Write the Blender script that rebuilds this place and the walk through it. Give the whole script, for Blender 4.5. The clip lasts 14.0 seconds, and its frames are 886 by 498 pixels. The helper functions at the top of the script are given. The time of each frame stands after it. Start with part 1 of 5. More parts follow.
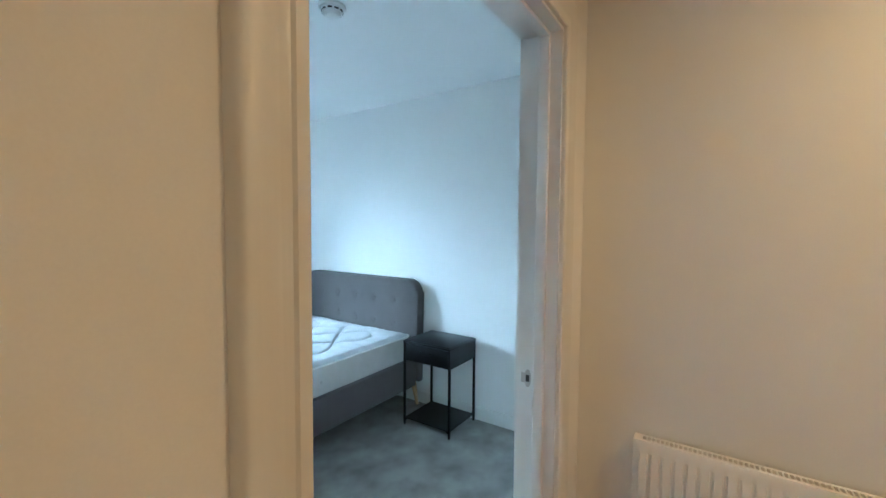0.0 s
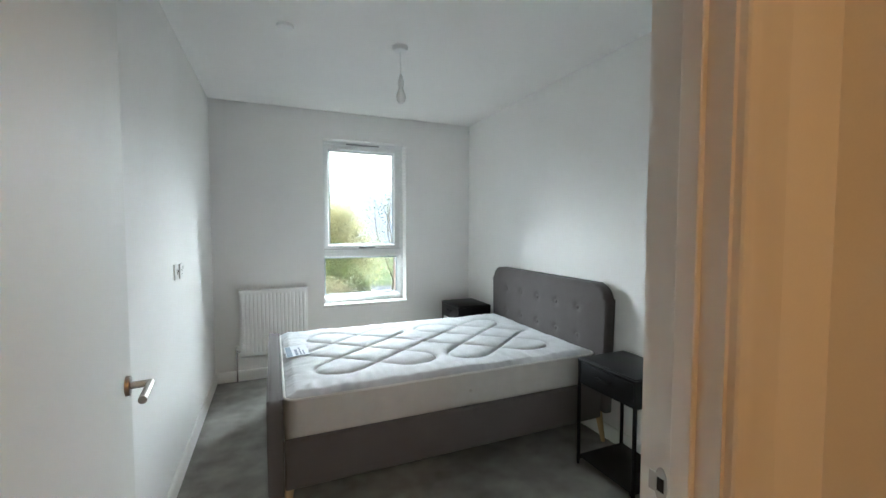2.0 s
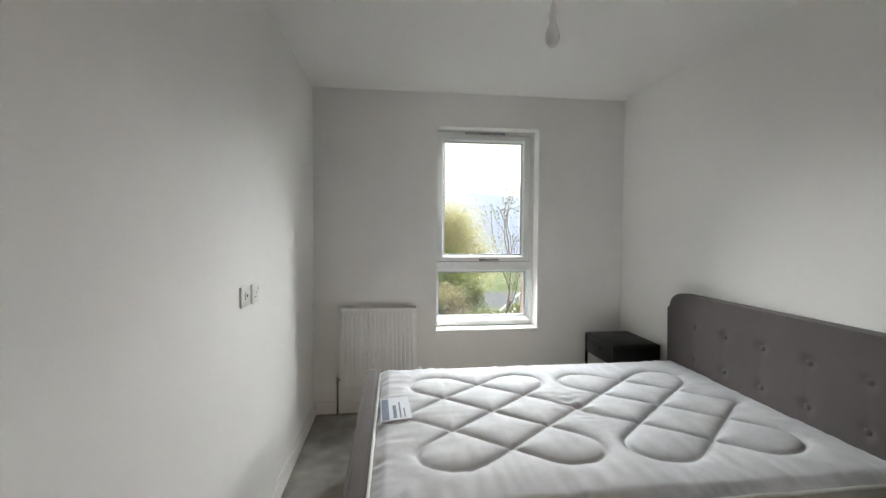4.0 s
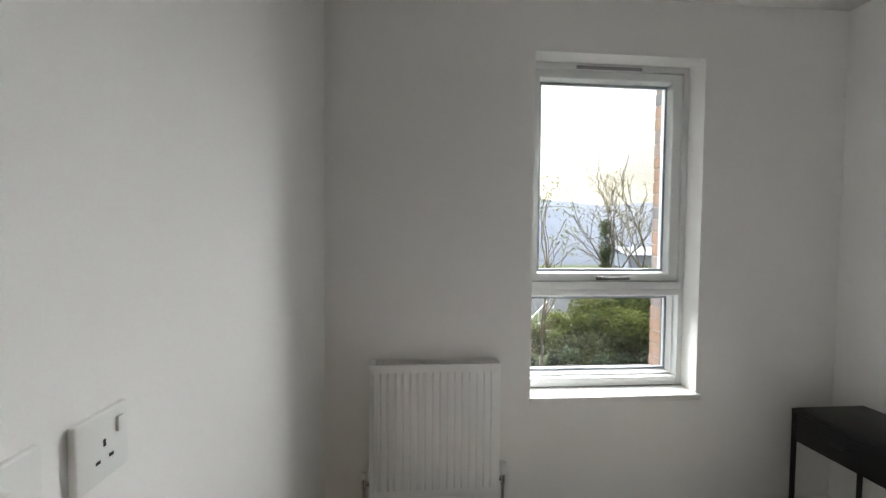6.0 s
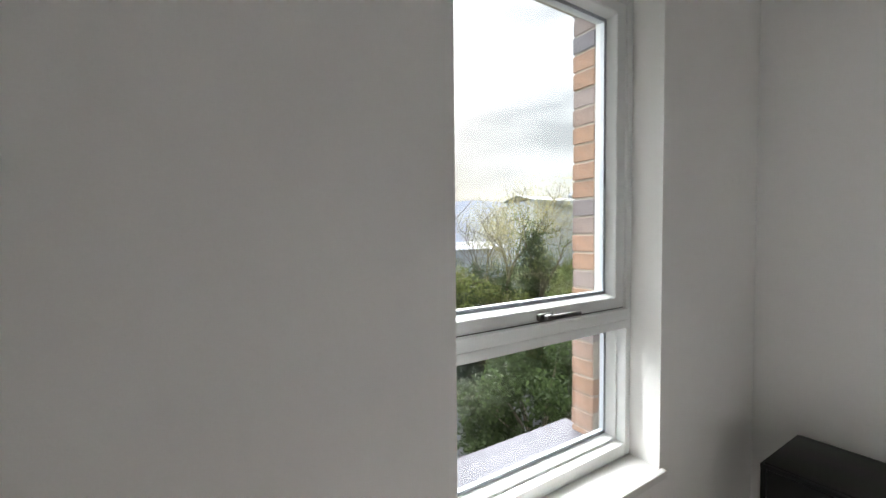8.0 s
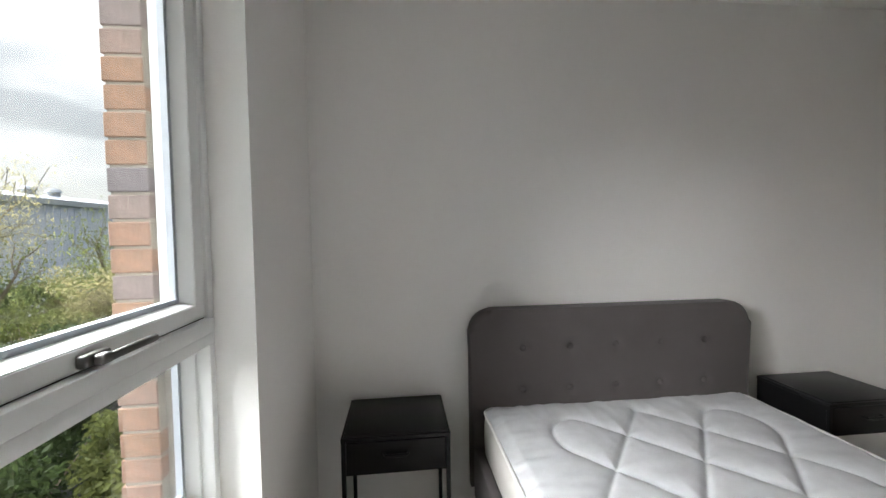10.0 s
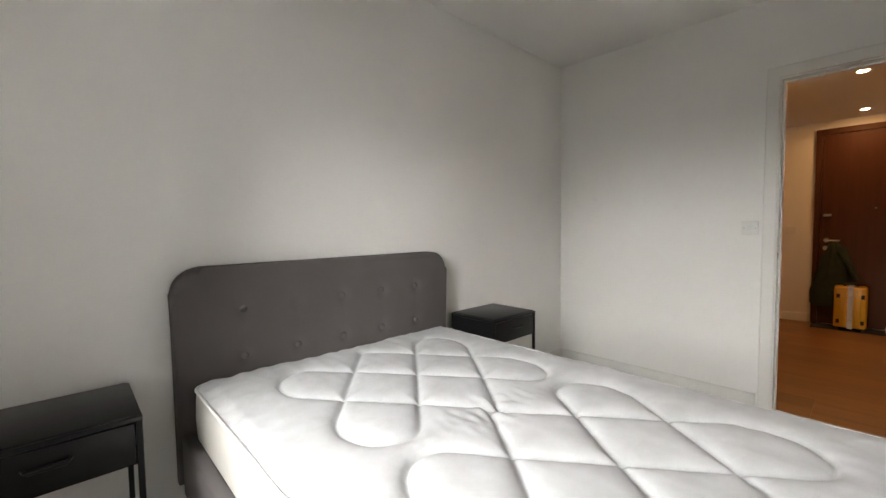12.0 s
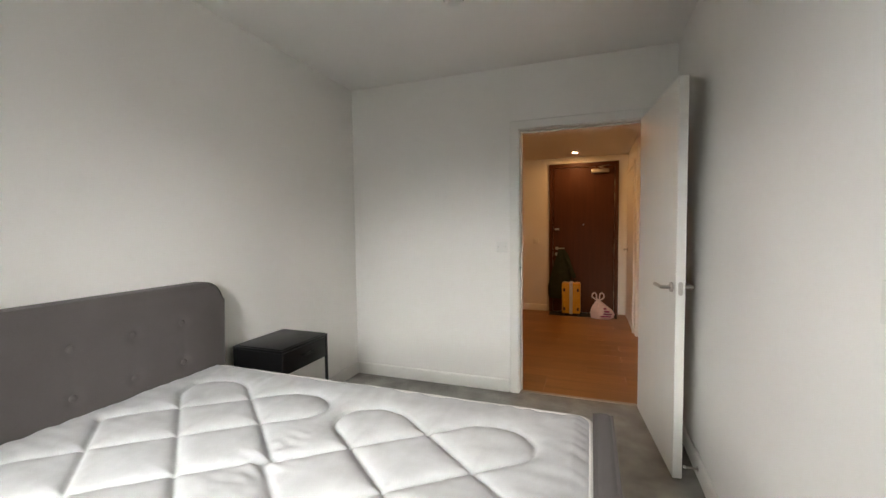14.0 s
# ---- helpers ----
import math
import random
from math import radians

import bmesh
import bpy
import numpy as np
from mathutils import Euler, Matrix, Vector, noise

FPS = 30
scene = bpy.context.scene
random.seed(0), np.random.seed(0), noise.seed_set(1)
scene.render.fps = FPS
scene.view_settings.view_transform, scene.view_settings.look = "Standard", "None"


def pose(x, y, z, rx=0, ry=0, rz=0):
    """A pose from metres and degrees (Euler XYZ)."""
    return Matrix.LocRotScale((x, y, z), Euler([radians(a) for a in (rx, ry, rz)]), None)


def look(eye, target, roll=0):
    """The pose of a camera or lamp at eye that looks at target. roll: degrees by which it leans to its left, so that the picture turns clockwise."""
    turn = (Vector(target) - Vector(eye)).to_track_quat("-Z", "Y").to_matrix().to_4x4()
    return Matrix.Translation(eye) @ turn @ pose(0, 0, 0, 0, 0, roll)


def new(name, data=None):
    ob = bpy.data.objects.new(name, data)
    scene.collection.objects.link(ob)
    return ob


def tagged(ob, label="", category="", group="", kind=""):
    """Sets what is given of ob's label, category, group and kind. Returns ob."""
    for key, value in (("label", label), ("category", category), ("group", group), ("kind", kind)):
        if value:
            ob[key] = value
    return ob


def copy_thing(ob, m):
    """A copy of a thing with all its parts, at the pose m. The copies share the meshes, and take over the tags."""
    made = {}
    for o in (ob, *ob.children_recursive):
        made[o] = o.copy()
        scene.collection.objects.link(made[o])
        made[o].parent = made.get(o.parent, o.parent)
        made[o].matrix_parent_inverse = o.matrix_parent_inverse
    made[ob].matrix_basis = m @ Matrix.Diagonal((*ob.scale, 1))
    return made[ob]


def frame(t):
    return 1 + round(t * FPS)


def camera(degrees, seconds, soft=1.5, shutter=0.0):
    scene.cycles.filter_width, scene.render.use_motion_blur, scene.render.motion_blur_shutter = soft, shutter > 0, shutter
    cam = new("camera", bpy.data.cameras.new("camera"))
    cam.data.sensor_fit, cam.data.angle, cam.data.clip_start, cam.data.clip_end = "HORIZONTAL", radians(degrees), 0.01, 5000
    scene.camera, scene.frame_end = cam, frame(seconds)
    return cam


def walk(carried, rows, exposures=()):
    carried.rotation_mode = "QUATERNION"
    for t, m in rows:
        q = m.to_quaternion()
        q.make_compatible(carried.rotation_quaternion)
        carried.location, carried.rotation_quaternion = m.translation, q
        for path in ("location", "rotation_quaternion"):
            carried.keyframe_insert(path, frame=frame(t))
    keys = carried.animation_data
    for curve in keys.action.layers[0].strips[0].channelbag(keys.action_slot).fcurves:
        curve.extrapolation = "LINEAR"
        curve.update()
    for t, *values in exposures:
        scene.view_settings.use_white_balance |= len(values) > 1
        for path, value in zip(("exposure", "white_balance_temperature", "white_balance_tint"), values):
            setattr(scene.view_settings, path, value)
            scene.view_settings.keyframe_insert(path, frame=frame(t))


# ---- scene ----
cam = camera(95.5, 14.0)
PATH = [
    (0, (-0.132, -0.512, 1.472), (1.523, 0.607, 1.371), 0.4),
    (0.3, (-0.051, -0.509, 1.461), (1.513, 0.734, 1.358), 0.4),
    (0.6, (0.051, -0.523, 1.452), (1.49, 0.863, 1.351), 0.5),
    (0.9, (0.165, -0.552, 1.453), (1.459, 0.97, 1.35), 0.2),
    (1, (0.213, -0.564, 1.459), (1.456, 0.999, 1.354), -0.3),
    (1.2, (0.266, -0.585, 1.453), (1.419, 1.045, 1.353), 0.1),
    (1.5, (0.371, -0.591, 1.441), (1.381, 1.133, 1.342), -0.1),
    (2, (0.506, -0.469, 1.405), (1.283, 1.371, 1.305), -0.0),
    (2.5, (0.584, -0.306, 1.408), (1.178, 1.601, 1.307), -0.0),
    (3, (0.667, -0.11, 1.428), (1.111, 1.838, 1.333), 0.0),
    (5.5, (0.451, 1.408, 1.432), (0.591, 3.402, 1.362), 0.6),
    (6, (0.39, 1.766, 1.428), (0.551, 3.759, 1.355), 0.5),
    (6.5, (0.379, 2.094, 1.45), (0.612, 4.079, 1.374), 0.3),
    (7, (0.39, 2.404, 1.467), (0.789, 4.362, 1.38), -0.1),
    (7.2, (0.409, 2.52, 1.475), (0.901, 4.457, 1.384), -0.3),
    (8.3, (0.480, 3.00, 1.462), (1.80, 4.48, 1.39), -0.6),
    (9.5, (0.622, 3.246, 1.420), (2.602, 3.525, 1.362), -1.0),
    (10, (0.642, 3.232, 1.413), (2.630, 3.016, 1.328), -0.9),
    (10.5, (0.632, 3.244, 1.367), (2.522, 2.604, 1.281), -0.9),
    (11, (0.646, 3.248, 1.311), (2.395, 2.285, 1.215), -0.9),
    (11.5, (0.660, 3.225, 1.258), (2.272, 2.046, 1.146), -0.7),
    (12, (0.668, 3.193, 1.194), (2.127, 1.829, 1.085), -0.7),
    (12.5, (0.655, 3.172, 1.190), (1.953, 1.652, 1.078), -0.7),
    (13, (0.608, 3.163, 1.251), (1.728, 1.508, 1.134), -0.7),
    (13.5, (0.562, 3.157, 1.291), (1.470, 1.378, 1.182), -0.8),
    (14, (0.546, 3.156, 1.320), (1.236, 1.281, 1.215), -0.7),
]
walk(cam, [(t, look(eye, target, roll)) for t, eye, target, roll in PATH],
     [(0.0, 4.2, 4420, -12), (0.6, 3.92, 4980, -9), (1.0, 3.85, 5420, -3), (1.5, 3.70, 5600, -2), (3.0, 3.46, 6500, 4.5), (5.5, 2.82, 6550, 7), (6.0, 2.88, 6550, 7),
      (7.2, 2.88, 6550, 8), (9.5, 2.85, 6500, 8.5), (11.0, 3.12, 6850, 9.5), (12.5, 3.30, 6950, 9), (14.0, 3.40, 6950, 8)])

# ---- light ----
world = bpy.data.worlds.new("overcast_sky")
scene.world = world
world.use_nodes = True
wn, wl = world.node_tree.nodes, world.node_tree.links
wn.clear()
w_out = wn.new("ShaderNodeOutputWorld")
w_bg = wn.new("ShaderNodeBackground")
w_sky = wn.new("ShaderNodeTexSky")
w_sky.sky_type, w_sky.sun_disc = "NISHITA", False
w_sky.sun_elevation, w_sky.sun_rotation = radians(23), radians(12)
w_sky.air_density, w_sky.dust_density = 1.0, 3.0
w_tc = wn.new("ShaderNodeTexCoord")
w_map = wn.new("ShaderNodeMapping")
w_map.inputs["Scale"].default_value = (1.0, 1.0, 3.2)
w_noise = wn.new("ShaderNodeTexNoise")
w_noise.inputs["Scale"].default_value, w_noise.inputs["Detail"].default_value = 2.6, 6.0
w_noise.inputs["Roughness"].default_value = 0.55
w_ramp = wn.new("ShaderNodeValToRGB")
w_ramp.color_ramp.elements[0].position, w_ramp.color_ramp.elements[0].color = 0.36, (2.3, 2.4, 2.5, 1)
w_ramp.color_ramp.elements[1].position, w_ramp.color_ramp.elements[1].color = 0.62, (6.0, 6.1, 6.1, 1)
w_mix = wn.new("ShaderNodeMixRGB")
w_mix.inputs[0].default_value = 0.90
wl.new(w_tc.outputs["Generated"], w_map.inputs[0])
wl.new(w_map.outputs[0], w_noise.inputs["Vector"])
wl.new(w_noise.outputs["Fac"], w_ramp.inputs[0])
wl.new(w_sky.outputs[0], w_mix.inputs[1])
wl.new(w_ramp.outputs[0], w_mix.inputs[2])
# an overcast sky is about three times as bright overhead as at the horizon
w_sep = wn.new("ShaderNodeSeparateXYZ")
w_rise = wn.new("ShaderNodeMapRange")
w_rise.inputs["From Min"].default_value, w_rise.inputs["From Max"].default_value = 0.0, 1.0
w_rise.inputs["To Min"].default_value, w_rise.inputs["To Max"].default_value = 1.0, 2.0
w_up = wn.new("ShaderNodeVectorMath")
w_up.operation = "SCALE"
wl.new(w_tc.outputs["Generated"], w_sep.inputs[0])
wl.new(w_sep.outputs["Z"], w_rise.inputs["Value"])
wl.new(w_mix.outputs[0], w_up.inputs[0])
wl.new(w_rise.outputs[0], w_up.inputs["Scale"])
wl.new(w_up.outputs[0], w_bg.inputs[0])
w_bg.inputs["Strength"].default_value = 0.042
wl.new(w_bg.outputs[0], w_out.inputs[0])

sun = new("sun", bpy.data.lights.new("sun", "SUN"))
# the sun behind cloud: a wide, soft brightness in the sky in front of the window
sun.data.energy, sun.data.angle, sun.data.color = 6.3, radians(92), (0.97, 0.985, 1.0)
sun.matrix_world = look((2.2, 10.0, 4.4), (0, 0, 0))

# the third one is unseen, added to light the left side of the hall
DOWNLIGHTS = ((0.760, -1.36), (0.765, -2.90), (-1.35, -1.30))
for (dx, dy), watts in zip(DOWNLIGHTS, (0.60, 0.39, 0.17)):
    lamp = new("downlight_lamp", bpy.data.lights.new("downlight_lamp", "AREA"))
    lamp.data.shape, lamp.data.size, lamp.data.energy, lamp.data.color = "DISK", 0.06, watts, (1.0, 0.465, 0.155)
    lamp.matrix_world = pose(dx, dy, 2.354)

# ---- materials ----
MATS = {}


def material(name, base, rough=0.6, metal=0.0, var=0.08, scale=6.0, bump=0.0, bump_scale=200.0, fine=0.0, spec=0.5, stretch=(1, 1, 1), per_object=0.0, sheen=0.0):
    """Principled surface with two scales of variation and a fine relief, in metres of object space."""
    m = bpy.data.materials.new(name)
    m.use_nodes = True
    n, l = m.node_tree.nodes, m.node_tree.links
    b = n["Principled BSDF"]
    b.inputs["Roughness"].default_value, b.inputs["Metallic"].default_value = rough, metal
    b.inputs["Specular IOR Level"].default_value = spec
    if sheen:
        b.inputs["Sheen Weight"].default_value = sheen
    tc = n.new("ShaderNodeTexCoord")
    mp = n.new("ShaderNodeMapping")
    mp.inputs["Scale"].default_value = stretch
    l.new(tc.outputs["Object"], mp.inputs[0])
    big = n.new("ShaderNodeTexNoise")
    big.inputs["Scale"].default_value, big.inputs["Detail"].default_value = scale, 4
    small = n.new("ShaderNodeTexNoise")
    small.inputs["Scale"].default_value, small.inputs["Detail"].default_value = bump_scale, 3
    l.new(mp.outputs[0], big.inputs["Vector"])
    l.new(mp.outputs[0], small.inputs["Vector"])
    r1 = n.new("ShaderNodeMapRange")
    r1.inputs["From Min"].default_value, r1.inputs["From Max"].default_value = 0.3, 0.7
    r1.inputs["To Min"].default_value, r1.inputs["To Max"].default_value = 1 - var, 1 + var
    l.new(big.outputs["Fac"], r1.inputs["Value"])
    r2 = n.new("ShaderNodeMapRange")
    r2.inputs["From Min"].default_value, r2.inputs["From Max"].default_value = 0.3, 0.7
    r2.inputs["To Min"].default_value, r2.inputs["To Max"].default_value = 1 - fine, 1 + fine
    l.new(small.outputs["Fac"], r2.inputs["Value"])
    mul = n.new("ShaderNodeMath")
    mul.operation = "MULTIPLY"
    l.new(r1.outputs[0], mul.inputs[0])
    l.new(r2.outputs[0], mul.inputs[1])
    last = mul.outputs[0]
    if per_object:
        info = n.new("ShaderNodeObjectInfo")
        r3 = n.new("ShaderNodeMapRange")
        r3.inputs["To Min"].default_value, r3.inputs["To Max"].default_value = 1 - per_object, 1 + per_object
        l.new(info.outputs["Random"], r3.inputs["Value"])
        m3 = n.new("ShaderNodeMath")
        m3.operation = "MULTIPLY"
        l.new(last, m3.inputs[0])
        l.new(r3.outputs[0], m3.inputs[1])
        last = m3.outputs[0]
    col = n.new("ShaderNodeVectorMath")
    col.operation = "SCALE"
    col.inputs[0].default_value = base
    l.new(last, col.inputs["Scale"])
    l.new(col.outputs[0], b.inputs["Base Color"])
    if bump:
        bp = n.new("ShaderNodeBump")
        bp.inputs["Strength"].default_value, bp.inputs["Distance"].default_value = bump, 0.002
        l.new(small.outputs["Fac"], bp.inputs["Height"])
        l.new(bp.outputs[0], b.inputs["Normal"])
    MATS[name] = m
    return m


def emitter(name, colour, strength):
    m = bpy.data.materials.new(name)
    m.use_nodes = True
    b = m.node_tree.nodes["Principled BSDF"]
    b.inputs["Base Color"].default_value = (*colour, 1)
    b.inputs["Emission Color"].default_value = (*colour, 1)
    b.inputs["Emission Strength"].default_value = strength
    return m


M_WALL = material("matt_white_emulsion", (0.87, 0.86, 0.84), 0.75, var=0.02, scale=1.5, bump=0.12, bump_scale=260, fine=0.01, spec=0.3)
M_CEIL = material("ceiling_emulsion", (0.86, 0.85, 0.83), 0.85, var=0.015, scale=1.2, bump=0.10, bump_scale=220, spec=0.2)
M_GLOSS = material("white_satin_woodwork", (0.80, 0.79, 0.76), 0.38, var=0.02, scale=3, bump=0.04, bump_scale=90)
M_DOOR = material("white_painted_door", (0.79, 0.78, 0.75), 0.58, var=0.02, scale=2, bump=0.05, bump_scale=120, stretch=(1, 1, 0.12))
M_FRAME = material("white_window_paint", (0.77, 0.78, 0.77), 0.30, var=0.02, scale=4)
M_RAD = material("white_radiator_enamel", (0.87, 0.87, 0.86), 0.3, var=0.015, scale=3)
# near-black for black parts, and painted as the shade inside slots and holes
M_DARKSLOT = material("dark_slot", (0.015, 0.015, 0.015), 0.8)
M_CARPET = material("grey_cut_pile_carpet", (0.285, 0.275, 0.255), 0.95, var=0.30, scale=5.5, bump=0.9, bump_scale=420, fine=0.22, spec=0.1, sheen=0.15)
M_FABRIC = material("grey_woven_upholstery", (0.115, 0.102, 0.100), 0.9, var=0.06, scale=5, bump=0.5, bump_scale=700, fine=0.12, spec=0.15, sheen=0.1)
M_TICK = material("white_damask_ticking", (0.56, 0.56, 0.58), 0.75, var=0.085, scale=11, bump=0.3, bump_scale=420, fine=0.03, spec=0.3)
M_BORDER = material("cream_mattress_border", (0.60, 0.575, 0.545), 0.8, var=0.05, scale=9, bump=0.3, bump_scale=400, fine=0.03, spec=0.3)
M_PIPING = material("white_tape_piping", (0.76, 0.75, 0.73), 0.7, var=0.03, scale=60, bump=0.3, bump_scale=600)
M_BLACK = material("black_powder_coated_steel", (0.007, 0.007, 0.008), 0.36, var=0.15, scale=8, bump=0.10, bump_scale=500, spec=0.28)
M_OAKLEG = material("pale_beech", (0.50, 0.34, 0.19), 0.5, var=0.12, scale=12, bump=0.05, stretch=(1, 1, 0.1))
M_STEEL = material("brushed_stainless_steel", (0.50, 0.47, 0.44), 0.32, metal=1.0, var=0.06, scale=20, bump=0.05, bump_scale=300)
M_GUN = material("dark_satin_metal", (0.16, 0.155, 0.15), 0.35, metal=1.0, var=0.06, scale=20)
M_CHROME = material("polished_chrome", (0.62, 0.62, 0.62), 0.12, metal=1.0, var=0.03)
M_PLASTIC = material("white_moulded_plastic", (0.80, 0.80, 0.78), 0.35, var=0.01)
M_GREYPL = material("grey_plastic", (0.30, 0.30, 0.30), 0.45, var=0.04)
M_OAKFLOOR = material("oak_laminate_board", (0.29, 0.135, 0.048), 0.34, var=0.22, scale=3.0, bump=0.08, bump_scale=90, fine=0.14, stretch=(0.35, 9, 1), per_object=0.16)
M_FRONT = material("dark_wenge_veneer", (0.075, 0.023, 0.009), 0.5, var=0.12, scale=4, bump=0.05, bump_scale=120, fine=0.10, stretch=(6, 1, 0.35), spec=0.25)
M_MAT = material("black_coir_mat", (0.012, 0.011, 0.010), 0.95, var=0.3, scale=30, bump=0.8, bump_scale=300)
M_YELLOW = material("yellow_ribbed_shell", (0.62, 0.30, 0.012), 0.32, var=0.06, scale=8)
M_STRAP = material("pale_webbing", (0.55, 0.54, 0.52), 0.6, var=0.1, scale=40)
M_COAT = material("dark_green_cloth", (0.020, 0.028, 0.014), 0.85, var=0.25, scale=9, bump=0.4, bump_scale=200)
M_BAG = material("pink_white_carrier_film", (0.66, 0.52, 0.50), 0.4, var=0.10, scale=10, bump=0.5, bump_scale=60)
M_BAGPRINT = material("purple_red_bag_print", (0.28, 0.05, 0.12), 0.45, var=0.4, scale=18)
M_LABEL = material("white_woven_label", (0.62, 0.64, 0.68), 0.6, var=0.03, scale=30)
M_LABELINK = material("slate_label_print", (0.16, 0.19, 0.25), 0.6, var=0.1, scale=30)
M_SILLOUT = material("grey_metal_sill", (0.11, 0.105, 0.12), 0.6, var=0.10, scale=3, spec=0.02)
M_SPACER = material("grey_spacer_bar", (0.46, 0.49, 0.53), 0.5)
M_MORTAR = material("mortar", (0.36, 0.32, 0.27), 0.9, var=0.15, scale=20, bump=0.6, bump_scale=120)
M_BARK = material("grey_bark", (0.13, 0.105, 0.08), 0.9, var=0.3, scale=6, bump=0.6, bump_scale=30)
M_BIRCH = material("pale_birch_bark", (0.24, 0.20, 0.16), 0.85, var=0.3, scale=5, bump=0.4, bump_scale=30)
M_WILLOW = material("yellow_green_spring_leaf", (0.33, 0.30, 0.16), 0.7, var=0.35, scale=1.2, spec=0.12)
M_LEAF = material("fresh_green_leaf", (0.115, 0.13, 0.042), 0.7, var=0.45, scale=0.9, spec=0.12)
M_DARKLEAF = material("dark_evergreen_leaf", (0.040, 0.058, 0.022), 0.6, var=0.4, scale=1.5, spec=0.12)
M_SCRUB = material("brown_green_scrub", (0.16, 0.14, 0.08), 0.85, var=0.5, scale=0.8, spec=0.12)
M_SHED = material("grey_blue_cladding", (0.40, 0.43, 0.54), 0.7, var=0.08, scale=0.3, stretch=(1, 1, 0.1), spec=0.02)
M_SHEDROOF = material("pale_roof_sheet", (0.30, 0.32, 0.36), 0.5, var=0.05, scale=0.4, spec=0.02)
M_GROUND = material("rough_grass_ground", (0.050, 0.062, 0.026), 0.95, var=0.4, scale=0.25, bump=0.5, bump_scale=8, spec=0.02)
M_TARMAC = material("grey_tarmac", (0.05, 0.05, 0.053), 0.9, var=0.15, scale=0.8, bump=0.3, bump_scale=60, spec=0.02)
# the haze of distance is put into the hill's bluish base colour
M_HILL = material("hazy_far_hill", (0.105, 0.115, 0.15), 1.0, var=0.18, scale=0.03, spec=0.02)

M_BULB = material("pearl_bulb_glass", (0.85, 0.85, 0.83), 0.15, var=0.0)
M_LED = emitter("lit_led_downlight", (1.0, 0.72, 0.40), 12.0)


def brick_material():
    m = material("multi_stock_brick", (0.46, 0.24, 0.135), 0.85, var=0.22, scale=22, bump=0.7, bump_scale=90, fine=0.12, per_object=0.12)
    n, l = m.node_tree.nodes, m.node_tree.links
    info = n.new("ShaderNodeObjectInfo")
    ramp = n.new("ShaderNodeValToRGB")
    stops = ((0.0, (0.36, 0.215, 0.140, 1)), (0.40, (0.34, 0.205, 0.145, 1)), (0.55, (0.29, 0.205, 0.17, 1)), (0.75, (0.23, 0.185, 0.175, 1)), (0.92, (0.14, 0.130, 0.145, 1)))
    while len(ramp.color_ramp.elements) < len(stops):
        ramp.color_ramp.elements.new(0.5)
    for e, (p, c) in zip(ramp.color_ramp.elements, stops):
        e.position, e.color = p, c
    l.new(info.outputs["Random"], ramp.inputs[0])
    scaled = [x for x in n if x.bl_idname == "ShaderNodeVectorMath"][0]
    l.new(ramp.outputs[0], scaled.inputs[0])
    return m


M_BRICK = brick_material()


def leafy(m, share=0.5):
    """Lets part of the light that falls on a leaf's back come through it."""
    n, l = m.node_tree.nodes, m.node_tree.links
    b, out = n["Principled BSDF"], n["Material Output"]
    thin = n.new("ShaderNodeBsdfTranslucent")
    mix = n.new("ShaderNodeMixShader")
    mix.inputs[0].default_value = share
    l.new(b.inputs["Base Color"].links[0].from_socket, thin.inputs["Color"])
    l.new(b.outputs[0], mix.inputs[1])
    l.new(thin.outputs[0], mix.inputs[2])
    l.new(mix.outputs[0], out.inputs[0])


for leaf_mat in (M_WILLOW, M_LEAF, M_DARKLEAF, M_SCRUB):
    leafy(leaf_mat)


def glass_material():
    """Thin pane, mostly straight through, tinted to dim the view; clear reflection at a slant."""
    m = bpy.data.materials.new("tinted_window_glass")
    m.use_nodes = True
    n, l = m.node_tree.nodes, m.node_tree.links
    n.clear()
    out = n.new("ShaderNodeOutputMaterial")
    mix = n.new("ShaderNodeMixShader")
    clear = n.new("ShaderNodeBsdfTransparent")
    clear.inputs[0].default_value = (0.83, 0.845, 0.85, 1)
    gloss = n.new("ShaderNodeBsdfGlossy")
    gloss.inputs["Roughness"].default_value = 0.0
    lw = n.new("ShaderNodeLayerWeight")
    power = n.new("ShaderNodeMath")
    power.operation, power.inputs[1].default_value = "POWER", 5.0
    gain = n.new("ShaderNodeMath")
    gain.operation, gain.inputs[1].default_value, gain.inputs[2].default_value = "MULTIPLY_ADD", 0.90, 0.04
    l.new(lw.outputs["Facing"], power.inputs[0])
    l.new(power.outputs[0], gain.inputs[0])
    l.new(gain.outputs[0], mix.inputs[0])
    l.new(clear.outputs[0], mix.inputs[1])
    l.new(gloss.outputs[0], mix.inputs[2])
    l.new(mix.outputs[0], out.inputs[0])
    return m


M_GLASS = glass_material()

# ---- mesh helpers ----


def box(bm, x0, x1, y0, y1, z0, z1, bevel=0.0, seg=2):
    """A box between the given bounds; bevel rounds all its edges."""
    before = set(bm.verts)
    res = bmesh.ops.create_cube(bm, size=1.0)
    vs = res["verts"]
    for v in vs:
        v.co = Vector(((x0 + x1) / 2 + v.co.x * (x1 - x0), (y0 + y1) / 2 + v.co.y * (y1 - y0), (z0 + z1) / 2 + v.co.z * (z1 - z0)))
    if bevel:
        es = list({e for v in vs for e in v.link_edges})
        bmesh.ops.bevel(bm, geom=es, offset=bevel, segments=seg, profile=0.5, affect="EDGES")
    return [v for v in bm.verts if v not in before]


